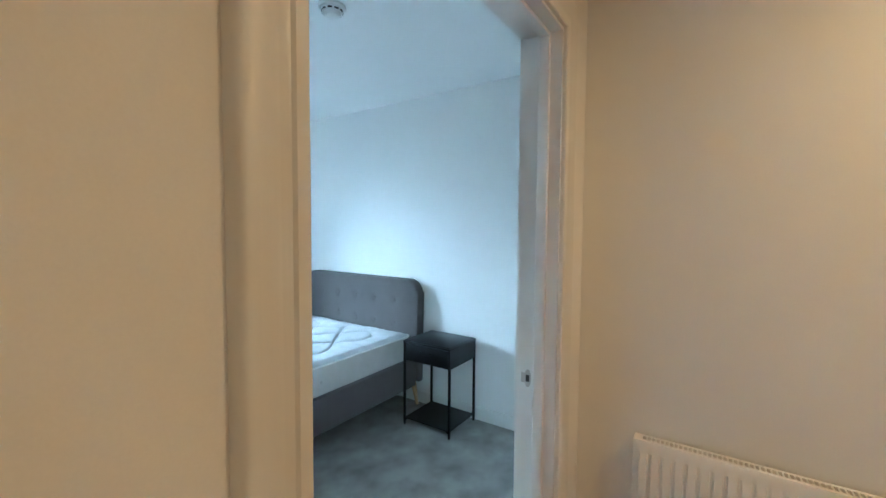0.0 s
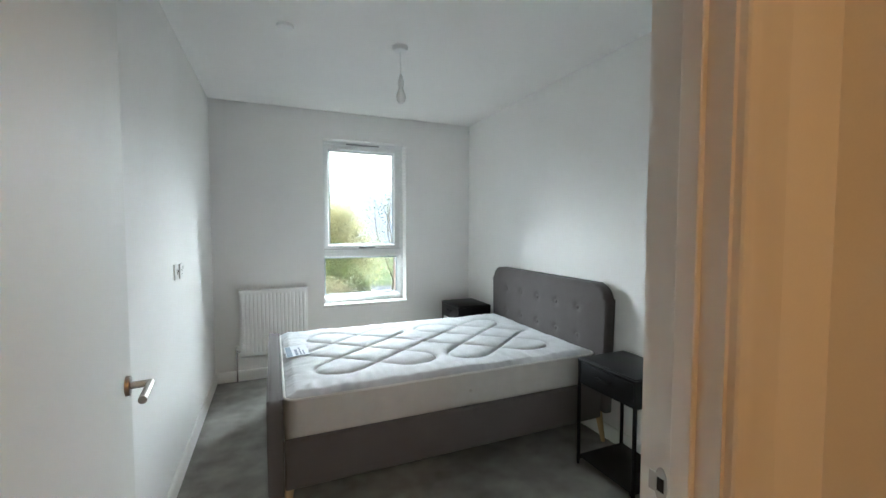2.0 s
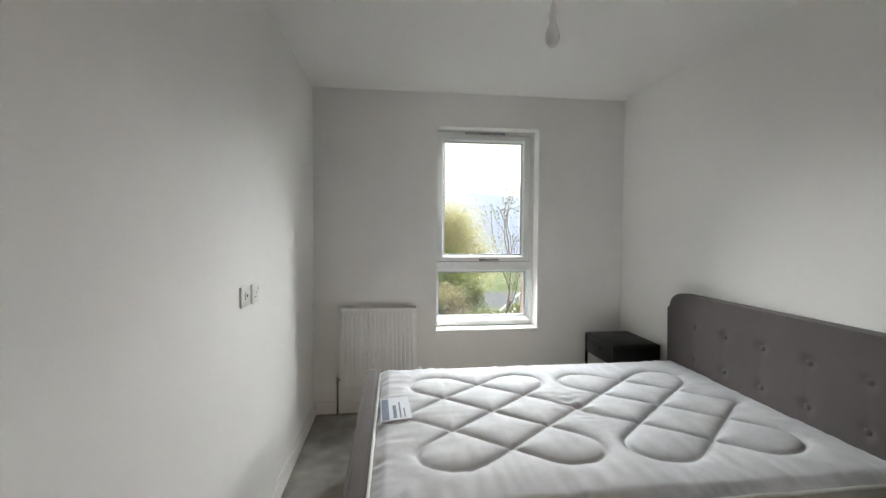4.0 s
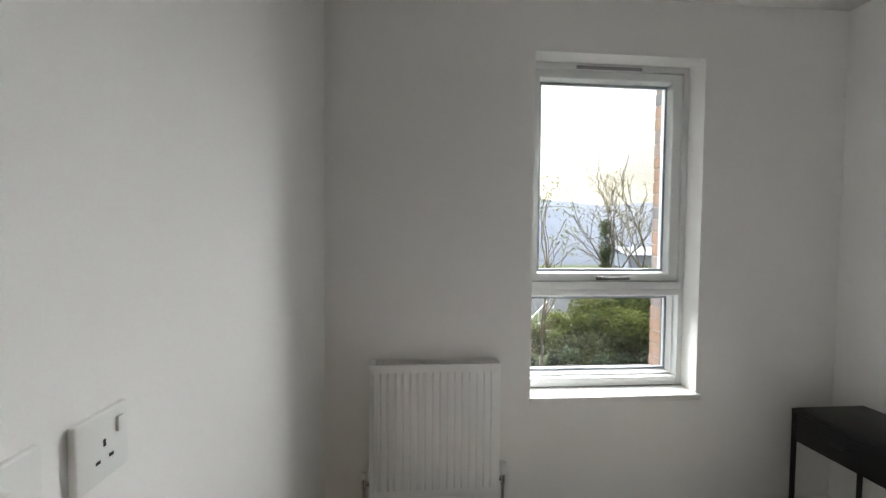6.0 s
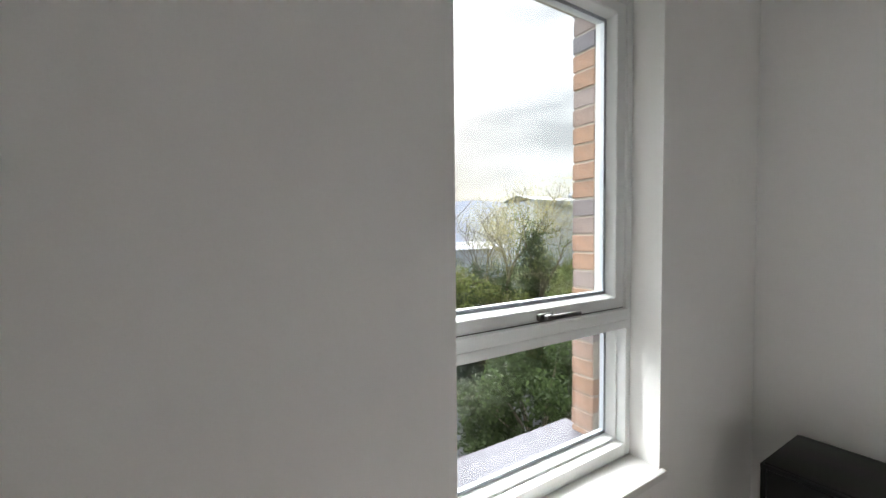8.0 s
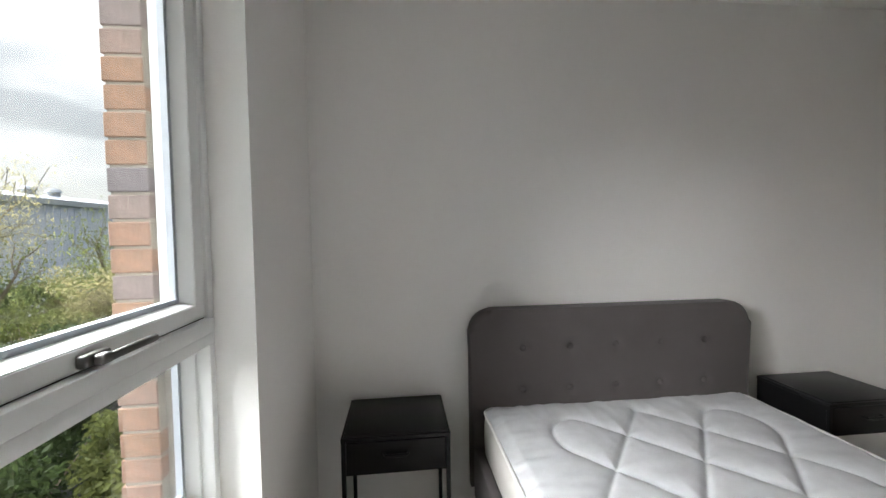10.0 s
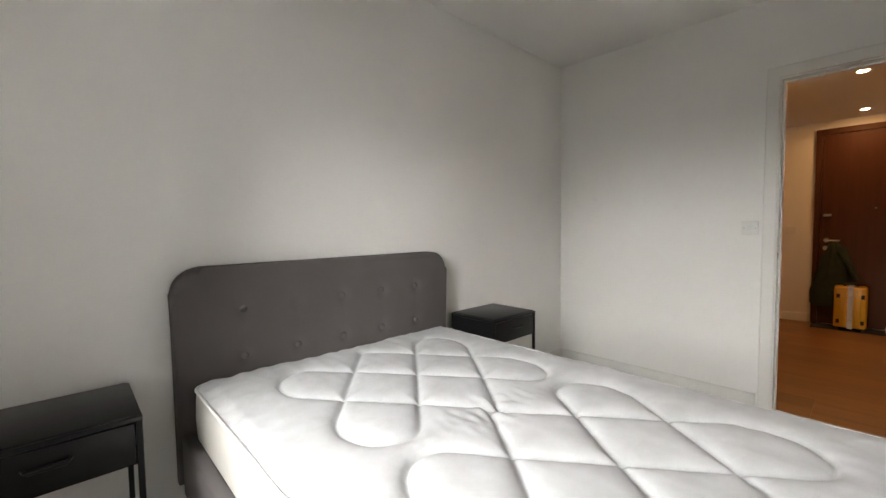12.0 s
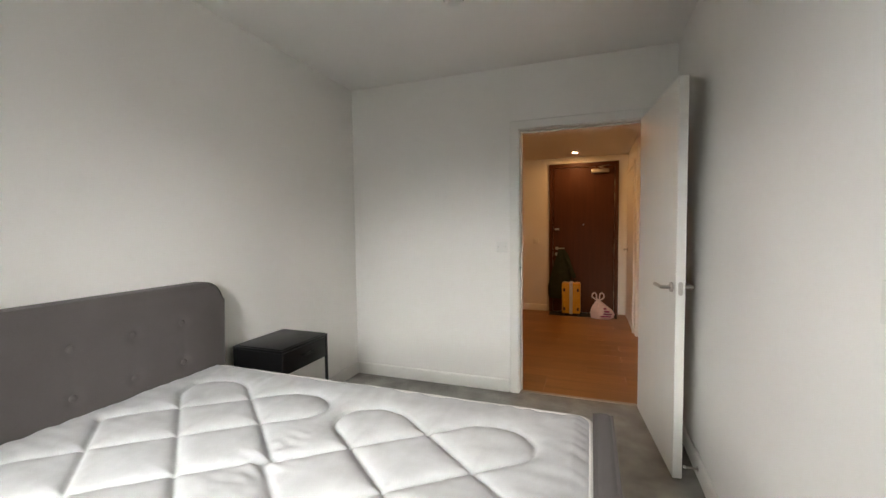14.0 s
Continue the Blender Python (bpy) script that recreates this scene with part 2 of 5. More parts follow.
def rod(bm, a, b, r0, r1=None, sides=14, caps=True):
    """A round bar from a to b."""
    a, b = Vector(a), Vector(b)
    r1 = r0 if r1 is None else r1
    q = (b - a).to_track_quat("Z", "Y").to_matrix().to_4x4()
    m = Matrix.Translation((a + b) / 2) @ q
    return bmesh.ops.create_cone(bm, cap_ends=caps, segments=sides, radius1=r0, radius2=r1, depth=(b - a).length, matrix=m)["verts"]


def lathe(bm, rings, centre=(0, 0, 0), sides=24):
    """A turned body round the z axis from (radius, z) pairs."""
    cx, cy, cz = centre
    loops = []
    for r, z in rings:
        loops.append([bm.verts.new((cx + r * math.cos(2 * math.pi * k / sides), cy + r * math.sin(2 * math.pi * k / sides), cz + z)) for k in range(sides)])
    for lo, hi in zip(loops, loops[1:]):
        for k in range(sides):
            bm.faces.new((lo[k], lo[(k + 1) % sides], hi[(k + 1) % sides], hi[k]))
    bm.faces.new(list(reversed(loops[0])))
    bm.faces.new(loops[-1])


def tube(bm, pts, r, sides=10):
    """A bar of round section along a bent line."""
    for a, b in zip(pts, pts[1:]):
        rod(bm, a, b, r, sides=sides)
    for p in pts[1:-1]:
        bmesh.ops.create_uvsphere(bm, u_segments=sides, v_segments=6, radius=r, matrix=Matrix.Translation(p))


def mesh_of(name, bm, mat, smooth=False):
    bmesh.ops.recalc_face_normals(bm, faces=bm.faces)
    me = bpy.data.meshes.new(name)
    bm.to_mesh(me)
    bm.free()
    me.materials.append(mat)
    if smooth:
        for p in me.polygons:
            p.use_smooth = True
    return me


def smooth_by_angle(ob, degrees=35):
    ob.data.set_sharp_from_angle(angle=radians(degrees))


def part(name, bm, mat, parent, label="", smooth=True):
    """One mesh object under a thing or a part, in that parent's own axes."""
    ob = new(name, mesh_of(name, bm, mat, smooth))
    if smooth:
        smooth_by_angle(ob)
    ob.parent = parent
    return tagged(ob, label) if label else ob


def thing(name, at, label, category, group="", turn=0.0):
    ob = new(name)
    ob.empty_display_size = 0.1
    ob.matrix_world = pose(at[0], at[1], at[2], 0, 0, turn)
    return tagged(ob, label, category, group)


def solid(name, bm, mat, label, category, kind="", group="", smooth=True):
    ob = new(name, mesh_of(name, bm, mat, smooth))
    if smooth:
        smooth_by_angle(ob)
    return tagged(ob, label, category, group, kind)


def boxes(name, rows, mat, label, category, kind="structure", bevel=0.0):
    bm = bmesh.new()
    for r in rows:
        box(bm, *r, bevel=bevel)
    return solid(name, bm, mat, label, category, kind, smooth=bevel > 0)


# ---- the bedroom shell ----
W, L, H = 2.555, 3.635, 2.55          # width, length, ceiling height
WX0, WX1, WZ0, WZ1 = 0.967, 1.809, 0.652, 2.288   # window opening in the plaster
DX0, DX1, DZ = 0.145, 1.095, 2.085    # structural door opening
T = 0.12                              # thickness of the wall to the hall
HALL_H = 2.36

boxes("wall_window", [(-0.2, WX0, L, L + 0.17, 0, 2.75), (WX1, 3.0, L, L + 0.17, 0, 2.75), (WX0, WX1, L, L + 0.17, 0, WZ0 - 0.03), (WX0, WX1, L, L + 0.17, WZ1, 2.75)],
      M_WALL, "white painted plaster wall with the bedroom window", "wall")
boxes("wall_headboard", [(W, W + 0.15, -T, L, 0, 2.75)], M_WALL, "plain white painted wall behind the bed", "wall")
boxes("wall_switch", [(-0.15, 0, 0, L, 0, 2.75)], M_WALL, "plain white painted wall with two sockets", "wall")
boxes("wall_door", [(-2.2, DX0, -T, 0, 0, 2.75), (DX1, W, -T, 0, 0, 2.75), (DX0, DX1, -T, 0, DZ, 2.75)], M_WALL,
      "white painted wall with the bedroom doorway", "wall")
boxes("ceiling", [(-0.1, W + 0.1, 0.0, L + 0.1, H, H + 0.1)], M_CEIL, "flat white painted bedroom ceiling", "ceiling")
boxes("floor_carpet", [(-0.1, W + 0.1, -0.045, L + 0.1, -0.1, 0.0)], M_CARPET, "mid-grey cut pile bedroom carpet", "carpet")


def skirting(name, x0, y0, x1, y1, nx, ny, label="white painted skirting board along the wall"):
    """A skirting board with a rounded top edge, from one corner to the other; n points into the room."""
    bm = bmesh.new()
    h, t = 0.098, 0.016
    prof = [(0, 0), (t, 0), (t, h - 0.012), (t * 0.7, h - 0.004), (t * 0.35, h), (0, h)]
    ends = []
    for px, py in ((x0, y0), (x1, y1)):
        ends.append([bm.verts.new((px + nx * d, py + ny * d, z)) for d, z in prof])
    k = len(prof)
    for i in range(k):
        bm.faces.new((ends[0][i], ends[0][(i + 1) % k], ends[1][(i + 1) % k], ends[1][i]))
    bm.faces.new(ends[0])
    bm.faces.new(ends[1])
    return solid(name, bm, M_GLOSS, label, "skirting board", "structure")


skirting("baseboard_window", 0.0, L, W, L, 0, -1)
skirting("baseboard_headboard", W, 0.0, W, L - 0.017, -1, 0)
skirting("baseboard_switch", 0.0, 0.0, 0.0, L - 0.017, 1, 0)
skirting("baseboard_door", 1.155, 0.0, W - 0.017, 0.0, 0, 1)

# ---- the hall beyond the door ----
FY = -3.30                            # wall with the front door
boxes("wall_hall_radiator", [(1.33, 1.45, -1.45, -T, 0, 2.75)], M_WALL, "cream-lit white hall wall above a radiator", "wall")
boxes("wall_hall_return", [(1.45, 2.6, -1.45, -1.33, 0, 2.75)], M_WALL, "plain white return wall of the hall", "wall")
boxes("wall_hall_far_side", [(2.6, 2.72, FY, -1.33, 0, 2.75)], M_WALL, "plain white hall side wall", "wall")
boxes("wall_front_door", [(-0.2, 2.72, FY - 0.15, FY, 0, 2.75)], M_WALL, "white hall end wall round the front door", "wall")
boxes("wall_hall_cupboard", [(-0.10, 0.045, FY, -2.07, 0, 2.75)], M_WALL, "white hall wall with a cupboard door", "wall")
boxes("wall_hall_corner", [(-2.2, -0.10, -2.19, -2.07, 0, 2.75)], M_WALL, "plain white hall wall", "wall")
boxes("wall_hall_end", [(-2.32, -2.2, -2.19, 0, 0, 2.75)], M_WALL, "plain white wall closing the hall", "wall")
boxes("ceiling_hall", [(-2.32, 2.72, FY - 0.1, -T, HALL_H, HALL_H + 0.1)], M_CEIL, "flat white hall ceiling with downlights", "ceiling")
boxes("floor_hall_base", [(-2.32, 1.45, -2.19, -0.045, -0.1, -0.006), (1.45, 2.72, -2.19, -1.33, -0.1, -0.006), (-0.1, 2.72, FY - 0.1, -2.19, -0.1, -0.006)], M_OAKFLOOR, "underside of the oak laminate hall floor", "floor")
skirting("baseboard_hall_end", 1.17, FY, 2.6, FY, 0, 1)
skirting("baseboard_hall_radiator", 1.33, -1.45, 1.33, -0.14, -1, 0)
skirting("baseboard_hall_door", -2.2, -T, 0.075, -T, 0, -1)

# ---- the doorway ----
JX0, JX1, JZ = 0.172, 1.070, 2.060    # faces of the lining


def architrave(name, y, ny, x0, x1, z1, w, steps, label):
    """A moulded casing round an opening: two legs and a head with stepped profile, mitred at the corners."""
    bm = bmesh.new()
    prof = [(0.0, 0.0)] + steps + [(w, 0.0)]      # distance from the opening, height over the wall
    rows = []
    for d, h in prof:
        yy = y + ny * h
        rows.append([bm.verts.new(p) for p in ((x0 - d, yy, 0.0), (x0 - d, yy, z1 + d), (x1 + d, yy, z1 + d), (x1 + d, yy, 0.0))])
    for a, b in zip(rows, rows[1:]):
        for k in range(3):
            bm.faces.new((a[k], a[k + 1], b[k + 1], b[k]))
    for k in range(3):
        bm.faces.new((rows[-1][k], rows[-1][k + 1], rows[0][k + 1], rows[0][k]))
    return solid(name, bm, M_GLOSS, label, "door casing", "structure")


STEPS_FLAT = [(0.0, 0.016), (0.060, 0.018), (0.064, 0.014)]
STEPS_MOULD = [(0.0, 0.010), (0.003, 0.0135), (0.020, 0.0145), (0.024, 0.0105), (0.030, 0.0095), (0.040, 0.0125), (0.048, 0.0165), (0.054, 0.0175), (0.060, 0.0195), (0.070, 0.0205), (0.080, 0.0195), (0.087, 0.0150), (0.090, 0.0090)]
architrave("trim_door_room_side", 0.0, 1, JX0 - 0.008, JX1 + 0.008, JZ + 0.008, 0.066, STEPS_FLAT, "white painted door casing facing the bedroom")
architrave("trim_door_hall_side", -T, -1, JX0 - 0.008, JX1 + 0.008, JZ + 0.008, 0.092, STEPS_MOULD, "white moulded door casing facing the hall")

frame_bm = bmesh.new()
box(frame_bm, DX0, JX0, -T, 0, 0, JZ + 0.025)
box(frame_bm, JX1, DX1, -T, 0, 0, JZ + 0.025)
box(frame_bm, JX0, JX1, -T, 0, JZ, JZ + 0.025)
box(frame_bm, JX0, JX0 + 0.012, -0.085, -0.052, 0, JZ, 0.002, 1)
box(frame_bm, JX1 - 0.012, JX1, -0.085, -0.052, 0, JZ, 0.002, 1)
box(frame_bm, JX0 + 0.012, JX1 - 0.012, -0.085, -0.052, JZ - 0.012, JZ, 0.002, 1)
solid("trim_door_lining", frame_bm, M_GLOSS, "white painted timber door lining with stops", "door frame", "structure")
boxes("trim_threshold", [(JX0, JX1, -0.060, -0.030, -0.004, 0.006)], M_STEEL, "thin metal strip between carpet and oak boards", "threshold", bevel=0.002)

strike = thing("strike_plate", (JX1, -0.030, 0.996), "brushed steel latch keep let into the white lining", "latch keep")
bm = bmesh.new()
lathe(bm, [(0.0125, 0), (0.0125, 0.0016)], sides=20)
for v in bm.verts:
    v.co = Vector((-v.co.z, v.co.x * 0.9, v.co.y * 2.3))
part("plate", bm, M_STEEL, strike)
bm = bmesh.new()
box(bm, -0.0022, -0.0005, 0.004, 0.022, -0.016, 0.016, 0.0006, 1)
part("lip", bm, M_STEEL, strike)
bm = bmesh.new()
box(bm, -0.0026, -0.0004, -0.006, 0.006, -0.011, 0.011)
part("latch_hole", bm, M_DARKSLOT, strike, "dark latch opening", smooth=False)


def lever(parent, side, x, y0, z):
    """A round-bar lever with its rose; side: the way out of the leaf, along the parent's y."""
    bm = bmesh.new()
    rod(bm, (x, y0, z), (x, y0 + side * 0.009, z), 0.0265, 0.025, 28)
    rose = part("rose", bm, M_STEEL, parent, "round brushed steel rose")
    bm = bmesh.new()
    tube(bm, [(x, y0, z), (x, y0 + side * 0.052, z), (x - 0.125, y0 + side * 0.052, z)], 0.0095, 16)
    part("lever_handle", bm, M_STEEL, parent, "brushed steel return lever")
    return rose


door = thing("door_1", (JX0 + 0.004, 0.010, 0.0), "white flush internal door standing open against the wall", "door", turn=95.7)
tagged(door, kind="structure")
bm = bmesh.new()
box(bm, 0.003, 0.844, -0.050, -0.006, 0.012, JZ - 0.005, 0.0015, 1)
part("door_leaf", bm, M_DOOR, door)
lever(door, -1, 0.782, -0.050, 0.998)
lever(door, 1, 0.782, -0.006, 0.998)
bm = bmesh.new()
rod(bm, (0.8435, -0.028, 0.974), (0.8452, -0.028, 0.974), 0.0105, sides=20)
rod(bm, (0.8435, -0.028, 1.022), (0.8452, -0.028, 1.022), 0.0105, sides=20)
box(bm, 0.8435, 0.8452, -0.0385, -0.0175, 0.974, 1.022)
part("latch_plate", bm, M_STEEL, door, "rounded steel latch forend")
bm = bmesh.new()
box(bm, 0.845, 0.854, -0.034, -0.022, 0.989, 1.007, 0.002)
part("latch_bolt", bm, M_STEEL, door)
for z in (0.25, 1.00, 1.705):
    bm = bmesh.new()
    rod(bm, (0.0, 0.002, z - 0.05), (0.0, 0.002, z + 0.05), 0.0062, sides=14)
    box(bm, 0.0015, 0.0035, -0.036, 0.002, z - 0.05, z + 0.05)
    for k in (-0.034, 0.0, 0.034):
        rod(bm, (0.0012, -0.012 - 0.012 * (k == 0), z + k), (0.0022, -0.012 - 0.012 * (k == 0), z + k), 0.0045, sides=10)
    part("hinge", bm, M_GUN, door, "satin steel butt hinge")
for i, z in enumerate((0.25, 1.03, 1.87)):
    plate = thing("hinge_plate", (JX0, -0.021, z), "satin steel hinge plate screwed to the white lining", "hinge", "hinge plates on the door lining")
    bm = bmesh.new()
    box(bm, -0.001, 0.0015, -0.017, 0.017, -0.05, 0.05, 0.0006, 1)
    part("plate", bm, M_GUN, plate)
    for dy, dz in ((0.005, -0.034), (-0.007, 0.0), (0.005, 0.034)):
        bm = bmesh.new()
        rod(bm, (0.001, dy, dz), (0.0024, dy, dz), 0.0048, 0.0040, 12)
        part("screw", bm, M_CHROME, plate)

stop = thing("door_stop", (0.016, 0.800, 0.052), "slim steel door stop on the skirting behind the open door", "door stop")
bm = bmesh.new()
rod(bm, (0.0, 0, 0), (0.004, 0, 0), 0.012, sides=18)
rod(bm, (0.004, 0, 0), (0.056, 0, 0), 0.0052, sides=14)
part("stem", bm, M_STEEL, stop)
bm = bmesh.new()
rod(bm, (0.056, 0, 0), (0.068, 0, 0), 0.0085, 0.0075, 16)
part("buffer", bm, M_PLASTIC, stop, "pale rubber buffer")

# ---- the window ----
FYI, FYO = 3.745, 3.825               # frame, inner and outer face
FX0 = 0.942                           # left edge of the frame, lapped by the plaster
ZT = 1.165                            # middle of the transom
win = thing("window_1", (0, 0, 0), "white framed window with a top-hung opening sash over a fixed pane", "window")
tagged(win, kind="structure")
bm = bmesh.new()
for b in ((FX0, FX0 + 0.030, WZ0, WZ1), (WX1 - 0.030, WX1, WZ0, WZ1)):
    box(bm, b[0], b[1], FYI, FYO, b[2], b[3], 0.003, 2)
box(bm, FX0 + 0.030, WX1 - 0.030, FYI, FYO, WZ1 - 0.032, WZ1, 0.003, 2)
box(bm, FX0 + 0.030, WX1 - 0.030, FYI, FYO, WZ0, WZ0 + 0.045, 0.003, 2)
part("window_frame", bm, M_FRAME, win)
bm = bmesh.new()
box(bm, FX0 + 0.030, WX1 - 0.030, FYI - 0.014, FYO, ZT - 0.010, ZT + 0.028, 0.004, 2)
box(bm, FX0 + 0.030, WX1 - 0.030, FYI - 0.011, FYO, ZT - 0.041, ZT - 0.010, 0.003, 2)
part("transom", bm, M_FRAME, win)
# thin dark strip filling the gap between transom and sash
bm = bmesh.new()
box(bm, FX0 + 0.034, WX1 - 0.034, FYI + 0.010, FYI + 0.020, ZT + 0.0275, ZT + 0.0315)
part("seal", bm, M_DARKSLOT, win, "thin dark strip in the gap under the sash", smooth=False)


def sash(name, x0, x1, z0, z1, w, h, yi, yo, label):
    bm = bmesh.new()
    outer = [(x0, z0), (x1, z0), (x1, z1), (x0, z1)]
    inner = [(x0 + w, z0 + h), (x1 - w, z0 + h), (x1 - w, z1 - h), (x0 + w, z1 - h)]
    bead = [(x0 + w + 0.010, z0 + h + 0.010), (x1 - w - 0.010, z0 + h + 0.010), (x1 - w - 0.010, z1 - h - 0.010), (x0 + w + 0.010, z1 - h - 0.010)]
    loops = [[bm.verts.new((x, y, z)) for x, z in pts] for pts, y in ((outer, yo), (outer, yi), (inner, yi), (bead, yi + 0.030), (bead, yo))]
    for a, b in zip(loops, loops[1:] + loops[:1]):
        for k in range(4):
            bm.faces.new((a[k], a[(k + 1) % 4], b[(k + 1) % 4], b[k]))
    bmesh.ops.recalc_face_normals(bm, faces=bm.faces)
    bmesh.ops.bevel(bm, geom=[e for e in bm.edges], offset=0.0022, segments=2, affect="EDGES")
    ob = part(name, bm, M_FRAME, win, label)
    px0, px1, pz0, pz1 = x0 + w + 0.010, x1 - w - 0.010, z0 + h + 0.010, z1 - h - 0.010
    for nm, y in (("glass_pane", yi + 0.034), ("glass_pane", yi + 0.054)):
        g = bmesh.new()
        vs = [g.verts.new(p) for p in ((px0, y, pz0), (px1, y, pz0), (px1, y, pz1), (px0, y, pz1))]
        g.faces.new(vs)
        pane = part(nm, g, M_GLASS, ob, "grey-tinted glass pane that dims the view", smooth=False)
        # shadow off: daylight reaches the room without the tint that darkens the view
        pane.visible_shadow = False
    g = bmesh.new()
    for b in ((px0, px0 + 0.012, pz0, pz1), (px1 - 0.012, px1, pz0, pz1), (px0 + 0.012, px1 - 0.012, pz0, pz0 + 0.012), (px0 + 0.012, px1 - 0.012, pz1 - 0.012, pz1)):
        box(g, b[0], b[1], yi + 0.036, yi + 0.052, b[2], b[3])
    part("spacer_bar", g, M_SPACER, ob, "grey metal glazing spacer", smooth=False)
    return ob


top = sash("opening_sash", FX0 + 0.034, WX1 - 0.034, ZT + 0.031, WZ1 - 0.036, 0.050, 0.038, FYI + 0.006, FYO + 0.006, "top-hung white opening sash")
sash("fixed_sash", FX0 + 0.031, WX1 - 0.031, WZ0 + 0.046, ZT - 0.042, 0.006, 0.006, FYI + 0.034, FYO + 0.010, "fixed lower light")
bm = bmesh.new()
box(bm, 1.335, 1.395, FYI - 0.012, FYI + 0.006, ZT + 0.036, ZT + 0.058, 0.005, 3)
part("handle_base", bm, M_GUN, win, "brushed steel handle base")
bm = bmesh.new()
box(bm, 1.350, 1.375, FYI - 0.030, FYI - 0.010, ZT + 0.038, ZT + 0.056, 0.005, 3)
box(bm, 1.366, 1.500, FYI - 0.031, FYI - 0.019, ZT + 0.040, ZT + 0.054, 0.004, 3)
part("window_handle", bm, M_GUN, win, "brushed steel window lever")
bm = bmesh.new()
box(bm, 1.210, 1.550, FYI - 0.007, FYI + 0.002, WZ1 - 0.029, WZ1 - 0.014, 0.002, 2)
part("trickle_vent", bm, M_GREYPL, win, "slim grey trickle vent")
bm = bmesh.new()
box(bm, WX0 + 0.0, WX1 - 0.0, L - 0.002, FYI, WZ0 - 0.030, WZ0 - 0.002)
box(bm, WX0 - 0.012, WX1 + 0.012, L - 0.022, L - 0.002, WZ0 - 0.030, WZ0 - 0.002, 0.004, 3)
part("window_sill", bm, M_GLOSS, win, "white painted window board")
bm = bmesh.new()
box(bm, WX0 - 0.02, WX1 + 0.02, FYO, 4.06, WZ0 - 0.045, WZ0 + 0.005, 0.004, 2)
part("outer_sill", bm, M_SILLOUT, win, "grey pressed metal outer sill")

# ---- brick outer leaf, with its reveals ----
BX = WX1 - 0.035                      # brick face beside the window
boxes("wall_outer_leaf", [(-6.0, WX0 + 0.031, 3.880, 3.972, -3.0, 6.0), (BX + 0.004, 8.0, 3.880, 3.972, -3.0, 6.0), (WX0 + 0.031, BX + 0.004, 3.880, 3.972, -3.0, WZ0 - 0.05),
      (WX0 + 0.031, BX + 0.004, 3.880, 3.972, WZ1 + 0.02, 6.0)], M_MORTAR, "mortar and backing of the brick outer wall", "brick wall")
outer = bpy.data.objects["wall_outer_leaf"]
boxes("wall_cavity", [(-6.0, WX0 - 0.002, L + 0.17, 3.88, -3.0, 6.0), (WX1 + 0.002, 8.0, L + 0.17, 3.88, -3.0, 6.0), (WX0, WX1, L + 0.17, 3.88, -3.0, WZ0 - 0.05), (WX0, WX1, L + 0.17, 3.88, WZ1 + 0.01, 6.0)],
      M_MORTAR, "closed cavity of the outer wall", "wall")

# ---- radiators ----


